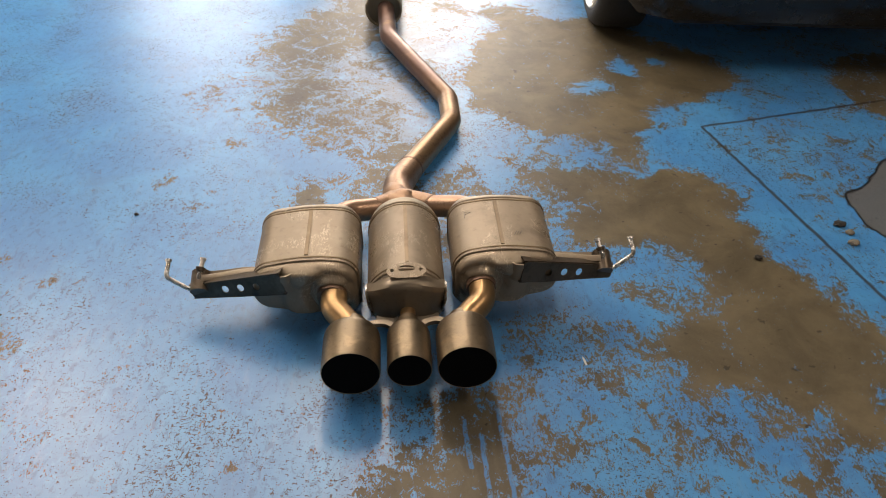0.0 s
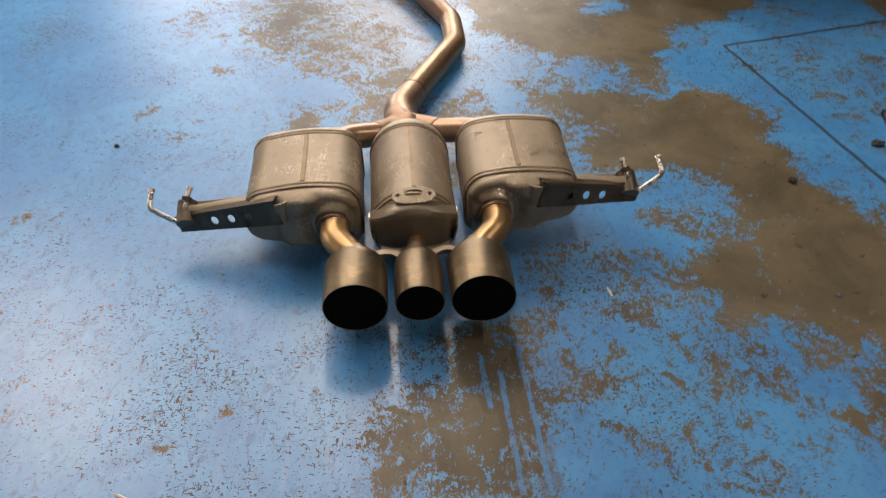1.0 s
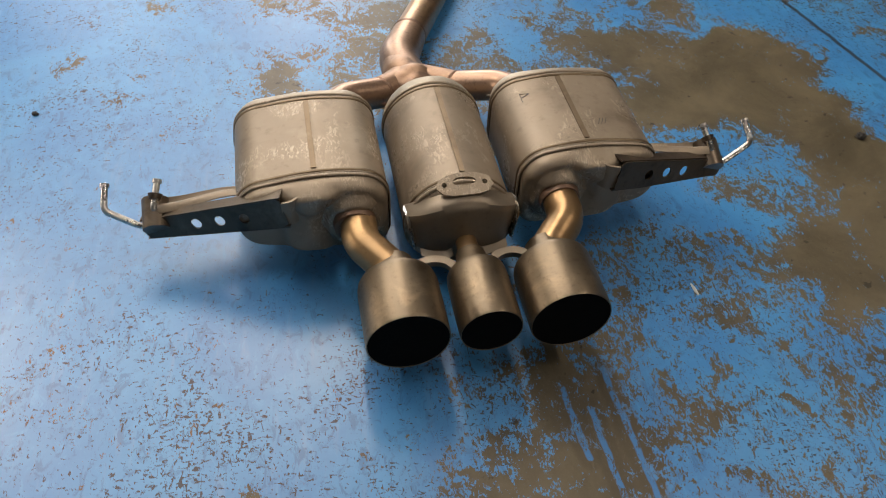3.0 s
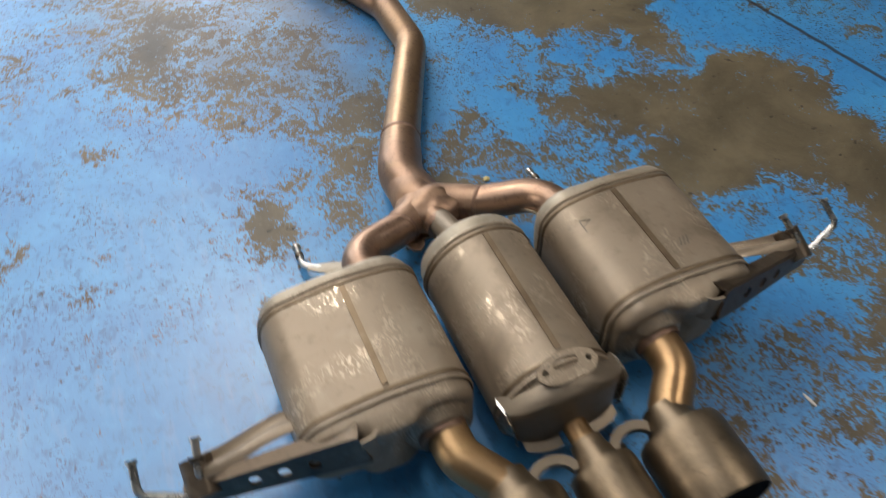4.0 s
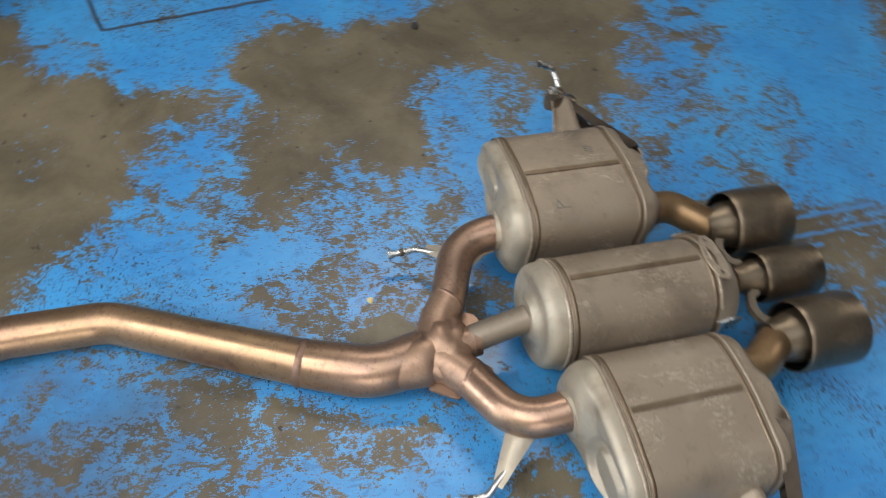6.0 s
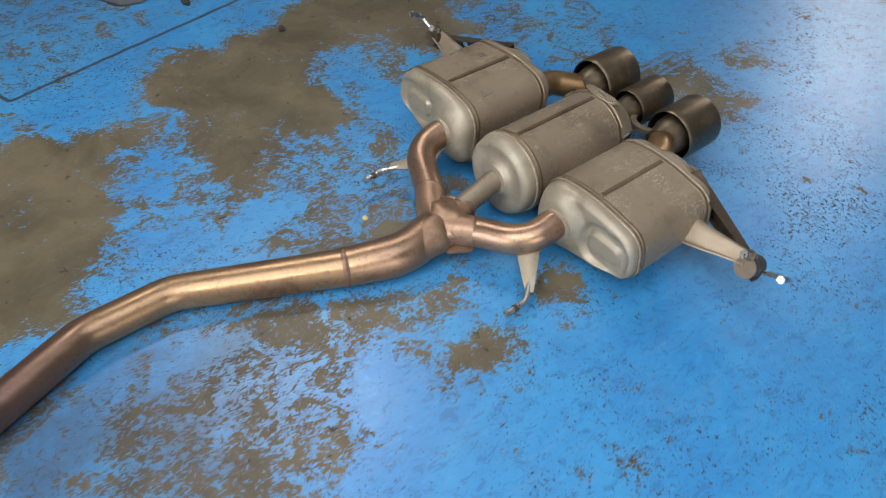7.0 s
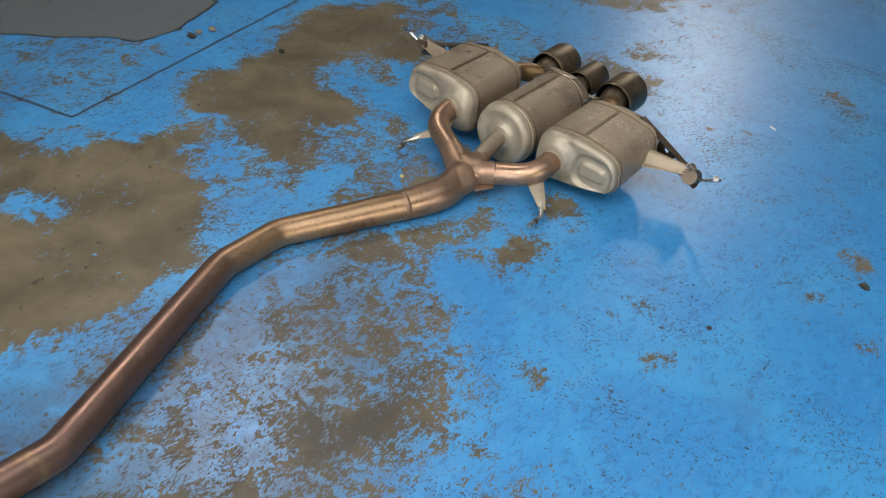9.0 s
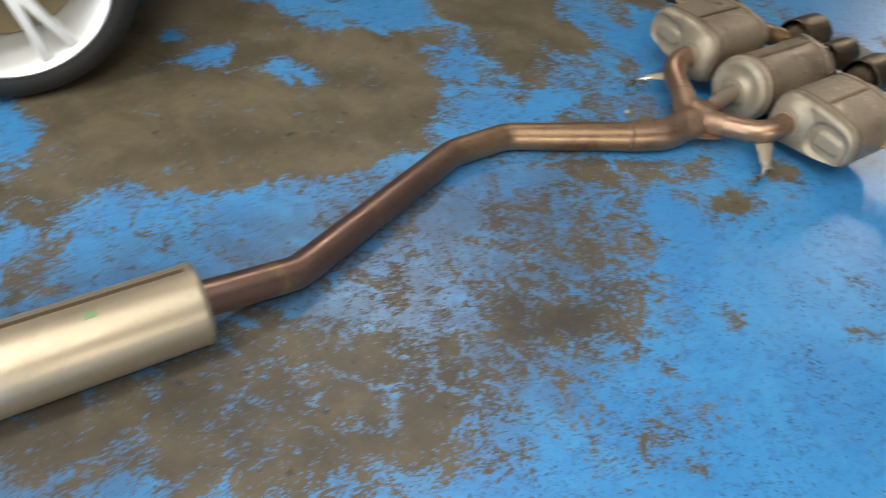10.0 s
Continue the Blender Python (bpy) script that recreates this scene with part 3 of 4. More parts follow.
def floor():
    ny, nx = PX.shape
    verts = np.stack([PX.ravel(), PY.ravel(), np.zeros(PX.size)], 1)
    idx = np.arange(nx * ny).reshape(ny, nx)
    faces = np.stack([idx[:-1, :-1], idx[:-1, 1:], idx[1:, 1:], idx[1:, :-1]], -1).reshape(-1, 4)
    me = bpy.data.meshes.new("floor")
    me.from_pydata(verts.tolist(), [], faces.tolist())
    me.materials.append(FLOORPAINT)
    att = me.color_attributes.new("worn", "FLOAT_COLOR", "POINT")
    att.data.foreach_set("color", np.stack([WEAR.ravel(), OIL.ravel(), SLAB.ravel(), CHIP.ravel()], 1).ravel())
    tagged(new("floor", me), "blue painted concrete workshop floor, flaked down to brown", "floor", kind="structure")


floor()


# ---- walls and ceiling ----
def structure(name, data, material, label):
    return tagged(mesh_ob(name, *data, material, False), label, name.split("_")[0], kind="structure")


W = 0.2
structure("wall_west", join(box(X0 - W, X0, Y0 - W, 1.75, 0, TOP), box(X0 - W, X0, 4.45, Y1 + W, 0, TOP), box(X0 - W, X0, 1.75, 4.45, 0, 0.9), box(X0 - W, X0, 1.75, 4.45, 2.7, TOP)), WALLPAINT, "painted workshop wall with a wide window opening")
structure("wall_east", box(X1, X1 + W, Y0 - W, Y1 + W, 0, TOP), WALLPAINT, "plain painted workshop wall")
structure("wall_south", box(X0, X1, Y0 - W, Y0, 0, TOP), WALLPAINT, "plain painted workshop wall")
structure("wall_north", join(box(X0, -3.3, Y1, Y1 + W, 0, TOP), box(-1.7, -1.1, Y1, Y1 + W, 0, TOP), box(0.9, X1, Y1, Y1 + W, 0, TOP), box(-1.1, 0.9, Y1, Y1 + W, 0, 0.65), box(-1.1, 0.9, Y1, Y1 + W, 3.35, TOP), box(-3.3, -1.7, Y1, Y1 + W, 3.5, TOP)), WALLPAINT, "painted workshop wall with an open gate and a wide window")
structure("ceiling", box(X0 - W, X1 + W, Y0 - W, Y1 + W, TOP, TOP + 0.15), CEILING, "plain sheeted workshop ceiling")
SKYLIGHT = Mat("skylight_sheet").set(Base_Color=(0.8, 0.8, 0.78), Roughness=0.5, Emission_Color=(1.0, 0.97, 0.93), Emission_Strength=1.35).m
structure("skylight", box(-3.0, -0.3, 1.1, 7.5, TOP - 0.03, TOP - 0.005), SKYLIGHT, "translucent roof sheet letting daylight in")
structure("ground", box(-40, 40, Y1 + W, 60, -0.15, -0.01), plain("yard_concrete", (0.3, 0.29, 0.27), 0.8), "pale concrete yard outside the gate")


def ceiling_light(x, y, turn, watts):
    ob = thing("ceiling_light", pose(x, y, TOP - 0.02, 0, 0, turn), "white twin tube light under the ceiling, out of view", "ceiling light", group="ceiling lights")
    part("housing", box(-0.12, 0.12, -0.75, 0.75, -0.07, 0), plain("white_enamel", (0.8, 0.8, 0.8), 0.4), ob, smooth=False)
    for s in (-0.06, 0.06):
        part("tube", tube([(s, -0.72, -0.1), (s, 0.72, -0.1)], 0.018, 12), GLOW, ob)
    lamp = area("tube_light", (x, y, TOP - 0.16), (x, y, 0), 0.25, 1.45, watts, (1.0, 0.91, 0.79))
    lamp.matrix_world = pose(x, y, TOP - 0.16, 0, 0, turn)


# includes the added east fill tube
for lx, ly, turn, watts in LAMPS:
    ceiling_light(lx, ly, turn, watts)

# ---- exhaust system ----
REST = pose(-0.094, 1.508, 0.011, 0, -2.7, 3.9)       # it leans on its nearer tip and hanger
BACK = REST.inverted()
exhaust = thing("exhaust_system", REST, "used steel exhaust with three tips and bronze-tinted pipe on the floor", "exhaust system")


def local(points):
    return [BACK @ Vector(p) for p in points]


# muffler section, in (u, w), for the right-hand one
SECTION = [(0.103, 0.045), (0.103, 0.19), (0.215, 0.207), (0.346, 0.188), (0.363, 0.085), (0.23, 0.05)]
SECTION_R = [0.055, 0.055, 0.4, 0.05, 0.045, 0.4]


def section(n=112):
    pts = [Vector((x, y, 0)) for x, y in SECTION]
    loop = rounded([(pts[-1] + pts[0]) / 2] + pts + [(pts[-1] + pts[0]) / 2], SECTION_R, 10)[:-1]
    cum = [0.0]
    for a, b in zip(loop, loop[1:] + loop[:1]):
        cum.append(cum[-1] + (b - a).length)
    out, j = [], 0
    for k in range(n):
        s = cum[-1] * k / n
        while cum[j + 1] < s:
            j += 1
        f = (s - cum[j]) / max(1e-9, cum[j + 1] - cum[j])
        a, b = loop[j], loop[(j + 1) % len(loop)]
        p = a.lerp(b, f)
        out.append((p.x, p.y))
    return out


SEC = section()
CEN = (0.225, 0.122)


def ring(offset, v, side, bulge=None):
    """The section pulled in by offset metres, at v along."""
    out = []
    for u, w in SEC:
        du, dw = u - CEN[0], w - CEN[1]
        k = 1 - offset / math.hypot(du, dw) if offset < 1 else 0
        out.append((CEN[0] + du * k, CEN[1] + dw * k))
    return [Vector((side * u, v + (bulge(u, w) if bulge else 0), w)) for u, w in out]


def loft(rings, close=False):
    n = len(rings[0])
    verts = [p for r in rings for p in r]
    faces = [(i * n + k, i * n + (k + 1) % n, (i + 1) * n + (k + 1) % n, (i + 1) * n + k) for i in range(len(rings) - 1) for k in range(n)]
    if close:
        faces.append(tuple((len(rings) - 1) * n + k for k in range(n)))
    return verts, faces


def pad(u, w, cu, cw, hu, hw, r, edge):
    """1 on a rounded rectangle, falling to 0 over edge metres."""
    qx, qy = max(abs(u - cu) - hu + r, 0), max(abs(w - cw) - hw + r, 0)
    return float(smoothstep(r + edge, r, math.hypot(qx, qy)))


def front_face(u, w):
    boss = float(smoothstep(0.075, 0.035, math.hypot(u - 0.165, (w - 0.118) * 0.9)))
    f = 0.016 * boss
    f -= 0.012 * pad(u, w, 0.285, 0.122, 0.05, 0.042, 0.03, 0.012)
    f += 0.009 * pad(u, w, 0.282, 0.124, 0.036, 0.018, 0.012, 0.006)
    return f


def rear_face(u, w):
    far = math.hypot(u - 0.166, (w - 0.122) * 0.9)
    f = -0.016 * float(smoothstep(0.052, 0.04, far))
    f -= 0.014 * pad(u, w, 0.232, 0.13, 0.042, 0.06, 0.03, 0.016) * float(smoothstep(0.045, 0.075, far))
    f -= 0.006 * pad(u, w, 0.18, 0.175, 0.07, 0.014, 0.014, 0.014)
    return f


def cap_loft(v, out, side, face):
    """An end cap: a rounded shoulder and a pressed face."""
    rings = [ring(0.0015, v, side)]
    for k in range(0, 7):
        a = math.pi / 2 * k / 6
        q = 0.5 + 0.5 * math.sin(a)
        rings.append(ring(0.0035 + 0.0125 * (1 - math.cos(a)), v + out * q, side, lambda u, w, s=math.sin(a): s * face(u, w)))
    verts = rings
    last = [(side * p.x, p.z) for p in rings[-1]]
    for k in range(1, 21):
        s = 1 - k / 20.0 * 0.995
        row = []
        for u, w in last:
            uu, ww = CEN[0] + (u - CEN[0]) * s, CEN[1] + (w - CEN[1]) * s
            row.append(Vector((side * uu, v + out + face(uu, ww), ww)))
        verts.append(row)
    return loft(verts, True)


def top_of(u):
    """Height of the muffler's top at u."""
    best = max(((b[1] + (a[1] - b[1]) * (u - b[0]) / (a[0] - b[0] + 1e-9)) for a, b in zip(SEC, SEC[1:] + SEC[:1]) if min(a[0], b[0]) <= u <= max(a[0], b[0])), default=0.2)
    return best


FRONT, REAR = 0.1, -0.103


def muffler(side):
    shell = part("muffler", loft([ring(0, REAR, side), ring(0, REAR * 0.5, side), ring(0, 0, side), ring(0, FRONT * 0.5, side), ring(0, FRONT, side)]), SHELL, exhaust,
                 "dull beige oval rear muffler")
    part("front_cap", cap_loft(FRONT, 0.03, side, front_face), CAP, shell, "pale pressed end cap with a raised panel")
    part("rear_cap", cap_loft(REAR, -0.028, side, rear_face), SHELL, shell)
    for v in (FRONT, REAR):
        for d in (-0.0055, 0.0055):
            prof = []
            for k in range(7):
                a = math.pi * k / 6
                prof.append(ring(-0.0024 * math.sin(a) + 0.0005, v + d + 0.0036 * math.cos(a), side))
            part("seam_bead", loft(prof), SEAM if d * v < 0 else SHELL, shell, "brown rolled seam" if d * v < 0 else "")
    u = 0.222
    part("weld_strip", sheet(lambda s, t: (side * (u + 0.0045 * (2 * s - 1)), REAR + 0.012 + (FRONT - REAR - 0.024) * t, top_of(u + 0.0045 * (2 * s - 1)) + 0.0014), 2, 6, 0.0016), SEAM, shell, "dark welded lengthwise seam")
    # collars where the pipes go in
    part("inlet_collar", tube([(side * 0.171, 0.124, 0.118), (side * 0.174, 0.15, 0.117)], lambda s: 0.0385 - 0.003 * s, 28), CAP, shell)
    part("outlet_collar", tube([(side * 0.166, -0.14, 0.126), (side * 0.166, -0.158, 0.125)], lambda s: 0.037 - 0.003 * s, 28), RUST, shell, "browned weld collar")
    return shell


SHIFT = {-1: pose(0.007, 0.02, -0.017), 1: pose(0.026, 0.026, -0.017)}
for side in (-1, 1):
    sh = muffler(side)
    sh.matrix_basis = SHIFT[side]
    # scribbled maker's strokes, unreadable
    if side > 0:
        for (a, b) in (((0.142, 0.03), (0.142, 0.055)), ((0.142, 0.055), (0.158, 0.05)), ((0.158, 0.05), (0.143, 0.043))):
            p0, p1 = Vector((*a, top_of(a[0]) + 0.0005)), Vector((*b, top_of(b[0]) + 0.0005))
            part("ink_stroke", tube([p0, p1], 0.0007, 6), INK, sh)
        for k in range(3):
            part("ink_stroke", tube([(0.255 + 0.006 * k, -0.055, top_of(0.255) + 0.0005), (0.262 + 0.006 * k, -0.04, top_of(0.262) + 0.0005)], 0.0007, 6), INK, sh)

# middle resonator
AX = 0.108
mid = pose(0.003, 0, AX)
R = 0.0925
res = part("resonator", lathe([(-0.135, R), (-0.07, R), (0, R), (0.06, R), (0.122, R)], 72, mid), SHELL, exhaust, "dull beige round middle resonator")
res.matrix_basis = pose(0.012, 0.004, -0.015)
part("front_cap", lathe([(0.122, R - 0.001), (0.14, R - 0.0025), (0.149, R - 0.0035), (0.156, R - 0.0065), (0.1605, R - 0.0125), (0.1615, R - 0.02), (0.158, R - 0.03), (0.158, 0.046), (0.160, 0.043), (0.164, 0.037), (0.17, 0.034), (0.17, 0.02)], 72, mid), CAP, res, "pale domed end cap")
part("rear_cap", lathe([(-0.135, R - 0.001), (-0.147, R - 0.004), (-0.156, R - 0.012), (-0.162, R - 0.028), (-0.163, 0.02), (-0.163, 0.001)], 72, mid), SHELL, res)
for v in (0.122, -0.135):
    for d in (-0.0055, 0.0055):
        part("seam_bead", lathe([(v + d + 0.0036 * math.cos(math.pi * k / 6), R - 0.0005 + 0.0024 * math.sin(math.pi * k / 6)) for k in range(7)], 72, mid), SEAM if d * v < 0 else SHELL, res)
part("weld_strip", sheet(lambda s, t: (0.008 + 0.0042 * (2 * s - 1), -0.12 + 0.23 * t, AX + R + 0.0013), 2, 6, 0.0016), SEAM, res, "dark welded lengthwise seam")


# shield over the rear of the resonator
def shield(s, t):
    q = 2 * s - 1
    f = min(1.0, t / 0.3)
    g = max(0.0, (t - 0.22) / 0.78)
    u = 0.003 + q * (0.091 - 0.012 * t)
    w = AX + 0.083 - 0.014 * f * f - 0.082 * g - 0.045 * q * q * (1 - t) ** 1.5 + 0.036 * g * max(0.0, 1 - abs(q + 0.03) / 0.3)
    v = -0.146 - 0.036 * math.sin(f * math.pi / 2) - 0.008 * g + 0.02 * q ** 4
    return u, v, w


part("heat_shield", sheet(shield, 32, 18, 0.0025), SHIELD, res, "curved beige shield plate")
for s in (0.0, 1.0):
    part("shield_flange", sheet(lambda a, t, s=s: Vector(shield(s, t)) + Vector(((2 * s - 1) * 0.004 * a, -0.012 * a, 0.002 * a)), 2, 8, 0.0025), ROD, res, "bright cut flange edge")
for q in (-1, 1):
    part("shield_lip", sheet(lambda a, t, q=q: Vector(shield(0.5 + q * (0.14 + 0.32 * a), 1.0)) + Vector((0, -0.016 * t, -0.001 - 0.004 * t)), 6, 2, 0.0025), SHIELD, res)
tabm = pose(0.006, -0.146, AX + R - 0.003, 17, 0, 0)
tab_out = [(-0.036, -0.017), (-0.02, -0.021), (0.02, -0.021), (0.036, -0.017), (0.046, -0.006), (0.042, 0.009), (0.024, 0.018), (0.0, 0.021), (-0.024, 0.018), (-0.042, 0.009), (-0.046, -0.006)]
part("pressed_tab", plate(tab_out, [ring2(0, 0.004, 0.019, 0.0085), ring2(-0.033, 0.0, 0.0045, 0.0045, 10), ring2(0.033, 0.0, 0.0045, 0.0045, 10)], 0.003, tabm), SHELL, res, "pressed tab with a slot and two holes")
# black sheet added under the tab to stand in for shade in its openings
part("slot_shade", plate(ring2(0, 0.003, 0.038, 0.012), [], 0.001, tabm @ pose(0, 0, -0.007)), RECESS_BLACK, res)
part("inlet_pipe", tube([(0.015, 0.17, AX - 0.015), (0.008, 0.265, 0.068)], 0.0235, 24), SHIELD, exhaust, "slim steel inlet pipe")


# tail pipes and tips
def tip(u, r, length, label):
    end = -0.372
    m = pose(u, 0.0, 0.097)
    front = end + length
    prof = [(front + 0.002, r * 0.94), (front - 0.001, r * 0.965), (front - 0.006, r * 0.985), (front - 0.016, r * 0.998), (end + length * 0.5, r), (end + 0.004, r),
            (end, r - 0.0012), (end + 0.0005, r - 0.0025), (end + 0.03, r - 0.004), (end + length * 0.5, r - 0.005), (front - 0.014, r * 0.955), (front - 0.001, r * 0.925)]
    ob = part("tip", lathe(prof, 56, m, True), TIP, exhaust, label)
    # near-black funnel and lining fill the tip right up to its rim
    part("inner_bore", lathe([(end + 0.0008, r - 0.0024), (end + 0.03, r - 0.006), (end + 0.05, r * 0.75), (end + 0.07, r * 0.6), (end + 0.075, 0.001)], 40, m), RECESS_BLACK, ob, "matt black inside")
    part("lining", lathe([(end + 0.03, r - 0.0065), (front - 0.02, r * 0.93), (front - 0.004, r * 0.925), (front - 0.004, r * 0.90), (front - 0.02, r * 0.9), (end + 0.034, r - 0.009)], 40, m, True), RECESS_BLACK, ob)
    k = r / 0.0635
    part("cone", lathe([(-0.216, 0.031 * k), (-0.228, 0.033 * k), (-0.244, 0.0385 * k), (-0.258, 0.043 * k), (-0.276, 0.046 * k), (-0.3, 0.047 * k), (-0.325, 0.047 * k), (-0.325, 0.03 * k)], 48, m), TIP, ob, "bronze-brown flared cone")
    return ob


tip(-0.109, 0.0635, 0.112, "large bronze-brown round tailpipe tip")
tip(0.139, 0.0635, 0.112, "large bronze-brown round tailpipe tip")
tip(0.016, 0.0485, 0.112, "smaller bronze-brown middle tailpipe tip")
for side in (-1, 1):
    c = 0.015
    o = 0.019 + side * 0.007
    way = rounded([(o + side * 0.166, -0.1, 0.11), (o + side * 0.166, -0.172, 0.107), (c + side * 0.128, -0.228, 0.099), (c + side * 0.124, -0.31, 0.097)], [0.055, 0.05], 8)
    part("tail_pipe", tube(way, 0.0305, 32), NECK, exhaust, "gold heat-tinted tail pipe")
part("middle_stub", tube([(0.016, -0.17, 0.093), (0.016, -0.21, 0.095), (0.016, -0.235, 0.096), (0.016, -0.31, 0.097)], 0.018, 32), NECK, exhaust, "slim middle stub")
# bridge plate that ties the tips
for side in (-1, 1):
    cu = 0.015 + side * 0.063
    arc = []
    for k in range(13):
        a = math.pi * (0.04 + 0.92 * k / 12)
        arc.append((cu + 0.041 * math.cos(a), -0.252 + 0.036 * math.sin(a)))
    for k in range(13):
        a = math.pi * (0.96 - 0.92 * k / 12)
        arc.append((cu + 0.027 * math.cos(a), -0.252 + 0.022 * math.sin(a)))
    part("tip_bridge", plate(arc, [], 0.011, pose(0, 0, 0.094)), SHIELD, exhaust, "curved steel tie between the tips")

# rear hanger brackets
for side in (-1, 1):
    a, b = Vector((side * 0.268, -0.131, 0.152)), Vector((side * 0.499, -0.072, 0.092))
    ex = (b - a).normalized()
    ez = Vector((0, -0.97, 0.22)).normalized()
    ez = (ez - ex * ez.dot(ex)).normalized()
    ey = ez.cross(ex)
    if ey.z < 0:
        ey = -ey
        ez = -ez
    m = Matrix((ex, ey, ez)).transposed().to_4x4()
    m.translation = a
    ln = (b - a).length
    out = [(0.0, -0.022), (0.012, -0.027), (0.06, -0.027), (ln - 0.05, -0.019), (ln - 0.005, -0.018), (ln, -0.012), (ln, 0.012), (ln - 0.006, 0.018), (ln - 0.06, 0.018), (0.05, 0.025), (0.01, 0.027), (0.002, 0.023)]
    holes = [ring2(0.07, -0.002, 0.009, 0.0095), ring2(0.112, -0.001, 0.009, 0.0095), ring2(0.153, -0.001, 0.009, 0.0095), ring2(ln - 0.022, 0, 0.003, 0.003, 8)]
    br = part("hanger_bracket", plate(out, holes, 0.003, m), BRACKET, exhaust, "dark tapered steel hanger bracket with round holes")
    br.matrix_basis = pose(0.018, 0, 0) if side > 0 else pose(0, 0, 0)
    back = 1 if (m.to_3x3() @ Vector((0, 0, 1))).y > 0 else -1

    def top_flange(s, t):
        x = ln * s
        y = 0.0275 + (0.017 - 0.0275) * s
        return m @ Vector((x, y + 0.002 * t, back * (0.026 - 0.01 * s) * t))

    def low_flange(s, t):
        return m @ Vector((ln * s, -0.028 + 0.01 * s, back * 0.014 * t))

    part("flange", sheet(top_flange, 8, 2, 0.003), BRACKET, br)
    part("flange", sheet(low_flange, 8, 2, 0.003), BRACKET, br)
    # weld tab on the muffler
    def weld_tab(s, t):
        return side * (0.236 + 0.036 * s), -0.108 - 0.02 * math.sin(min(1.0, s * 1.6) * math.pi / 2), 0.126 + 0.05 * t - 0.006 * s

    part("weld_tab", sheet(weld_tab, 6, 4, 0.004), SHELL, br, "folded weld tab")

    # swept stay to the muffler's flank
    def stay(s, t):
        e = t * t * (3 - 2 * t)
        u = side * (0.345 + 0.125 * t)
        v = -0.03 * (1 - e) - 0.052 * e + (0.027 - 0.008 * t) * (2 * s - 1)
        w = 0.132 - 0.008 * e + 0.008 * math.sin(s * math.pi * 2) - 0.03 * (1 - t) * s
        return u, v, w

    part("stay", sheet(stay, 8, 10, 0.003), SHELL, br, "dull swept stay")
    part("boss", tube([(side * 0.477, -0.082, 0.098), (side * 0.477, -0.034, 0.12)], lambda s: 0.027 - 0.005 * abs(2 * s - 1) ** 4, 24), BRACKET, br, "dark round hanger boss")
    pin = part("pin", tube(rounded([(side * 0.476, -0.066, 0.098), (side * 0.476, -0.064, 0.13), (side * 0.467, -0.026, 0.154)], 0.014, 6), 0.0055, 14), ROD, br, "zinc-plated hanger pin")
    part("pin_head", tube([(side * 0.4677, -0.029, 0.1522), (side * 0.4667, -0.0245, 0.155)], 0.0078, 14), ROD, pin)
    part("pin_collar", tube([(side * 0.473, -0.052, 0.138), (side * 0.4715, -0.045, 0.1425)], lambda s: 0.009 + 0.003 * s, 14), BRACKET, pin)
    rod = part("hook", tube(rounded([(side * 0.485, -0.075, 0.098), (side * 0.505, -0.072, 0.103), (side * 0.552, -0.063, 0.134), (side * 0.548, -0.025, 0.156)], [0.03, 0.014], 6), 0.0055, 14), ROD, br, "bent zinc-plated hook rod")
    part("hook_head", tube([(side * 0.5484, -0.029, 0.1537), (side * 0.548, -0.0245, 0.1563)], 0.0078, 14), ROD, rod)

# Y junction, branches, main pipe
JUNCTION = pose(0, -0.025, -0.02)
for side in (-1, 1):
    end_u = side * 0.174 + 0.013 + 0.006 * (1 + side)
    way = rounded([(0.017 + side * 0.05, 0.3, 0.056), (0.017 + side * 0.076, 0.284, 0.06), (end_u - side * 0.002, 0.24, 0.084), (end_u, 0.145, 0.103)], [0.2, 0.115], 12)
    ob = part("branch_pipe", tube(way, 0.0315, 32), PIPE, exhaust, "copper-tinted curved branch pipe")
    d = Vector((side * 0.058, -0.065, 0.013)).normalized() * 0.005
    mid_ring = Vector((0.017 + side * 0.076, 0.284, 0.06))
    a, b = mid_ring - d, mid_ring + d
    part("weld_ring", tube([a, (a + b) / 2, b], lambda s: 0.0318 + 0.002 * math.sin(math.pi * s), 32), RUST, ob, "dark weld ring")
    # front hanger: gusset and hook
    def gusset(s, t):
        a0, a1 = Vector((0.012 + side * 0.158, 0.18, 0.078)), Vector((0.012 + side * 0.132, 0.235, 0.064))
        b0, b1 = Vector((side * 0.236, 0.283, 0.036)), Vector((side * 0.224, 0.293, 0.032))
        return (a0.lerp(b0, t)).lerp(a1.lerp(b1, t), s) + Vector((0, 0, 0.012 * math.sin(math.pi * s) * (1 - t)))
    g = part("hanger_gusset", sheet(gusset, 5, 8, 0.003), CAP, exhaust, "pale folded hanger gusset")
    hook = part("hook", tube(rounded([(side * 0.205, 0.262, 0.043), (side * 0.238, 0.305, 0.026), (side * 0.236, 0.352, 0.0205)], [0.02], 6), 0.0058, 14), ROD, g, "zinc-plated hook rod")
    part("hook_head", tube([(side * 0.2361, 0.349, 0.0206), (side * 0.236, 0.356, 0.0205)], 0.0078, 14), ROD, hook)
    part("pin_collar", tube([(side * 0.2372, 0.327, 0.0225), (side * 0.2370, 0.334, 0.0222)], 0.0078, 14), BRACKET, hook)


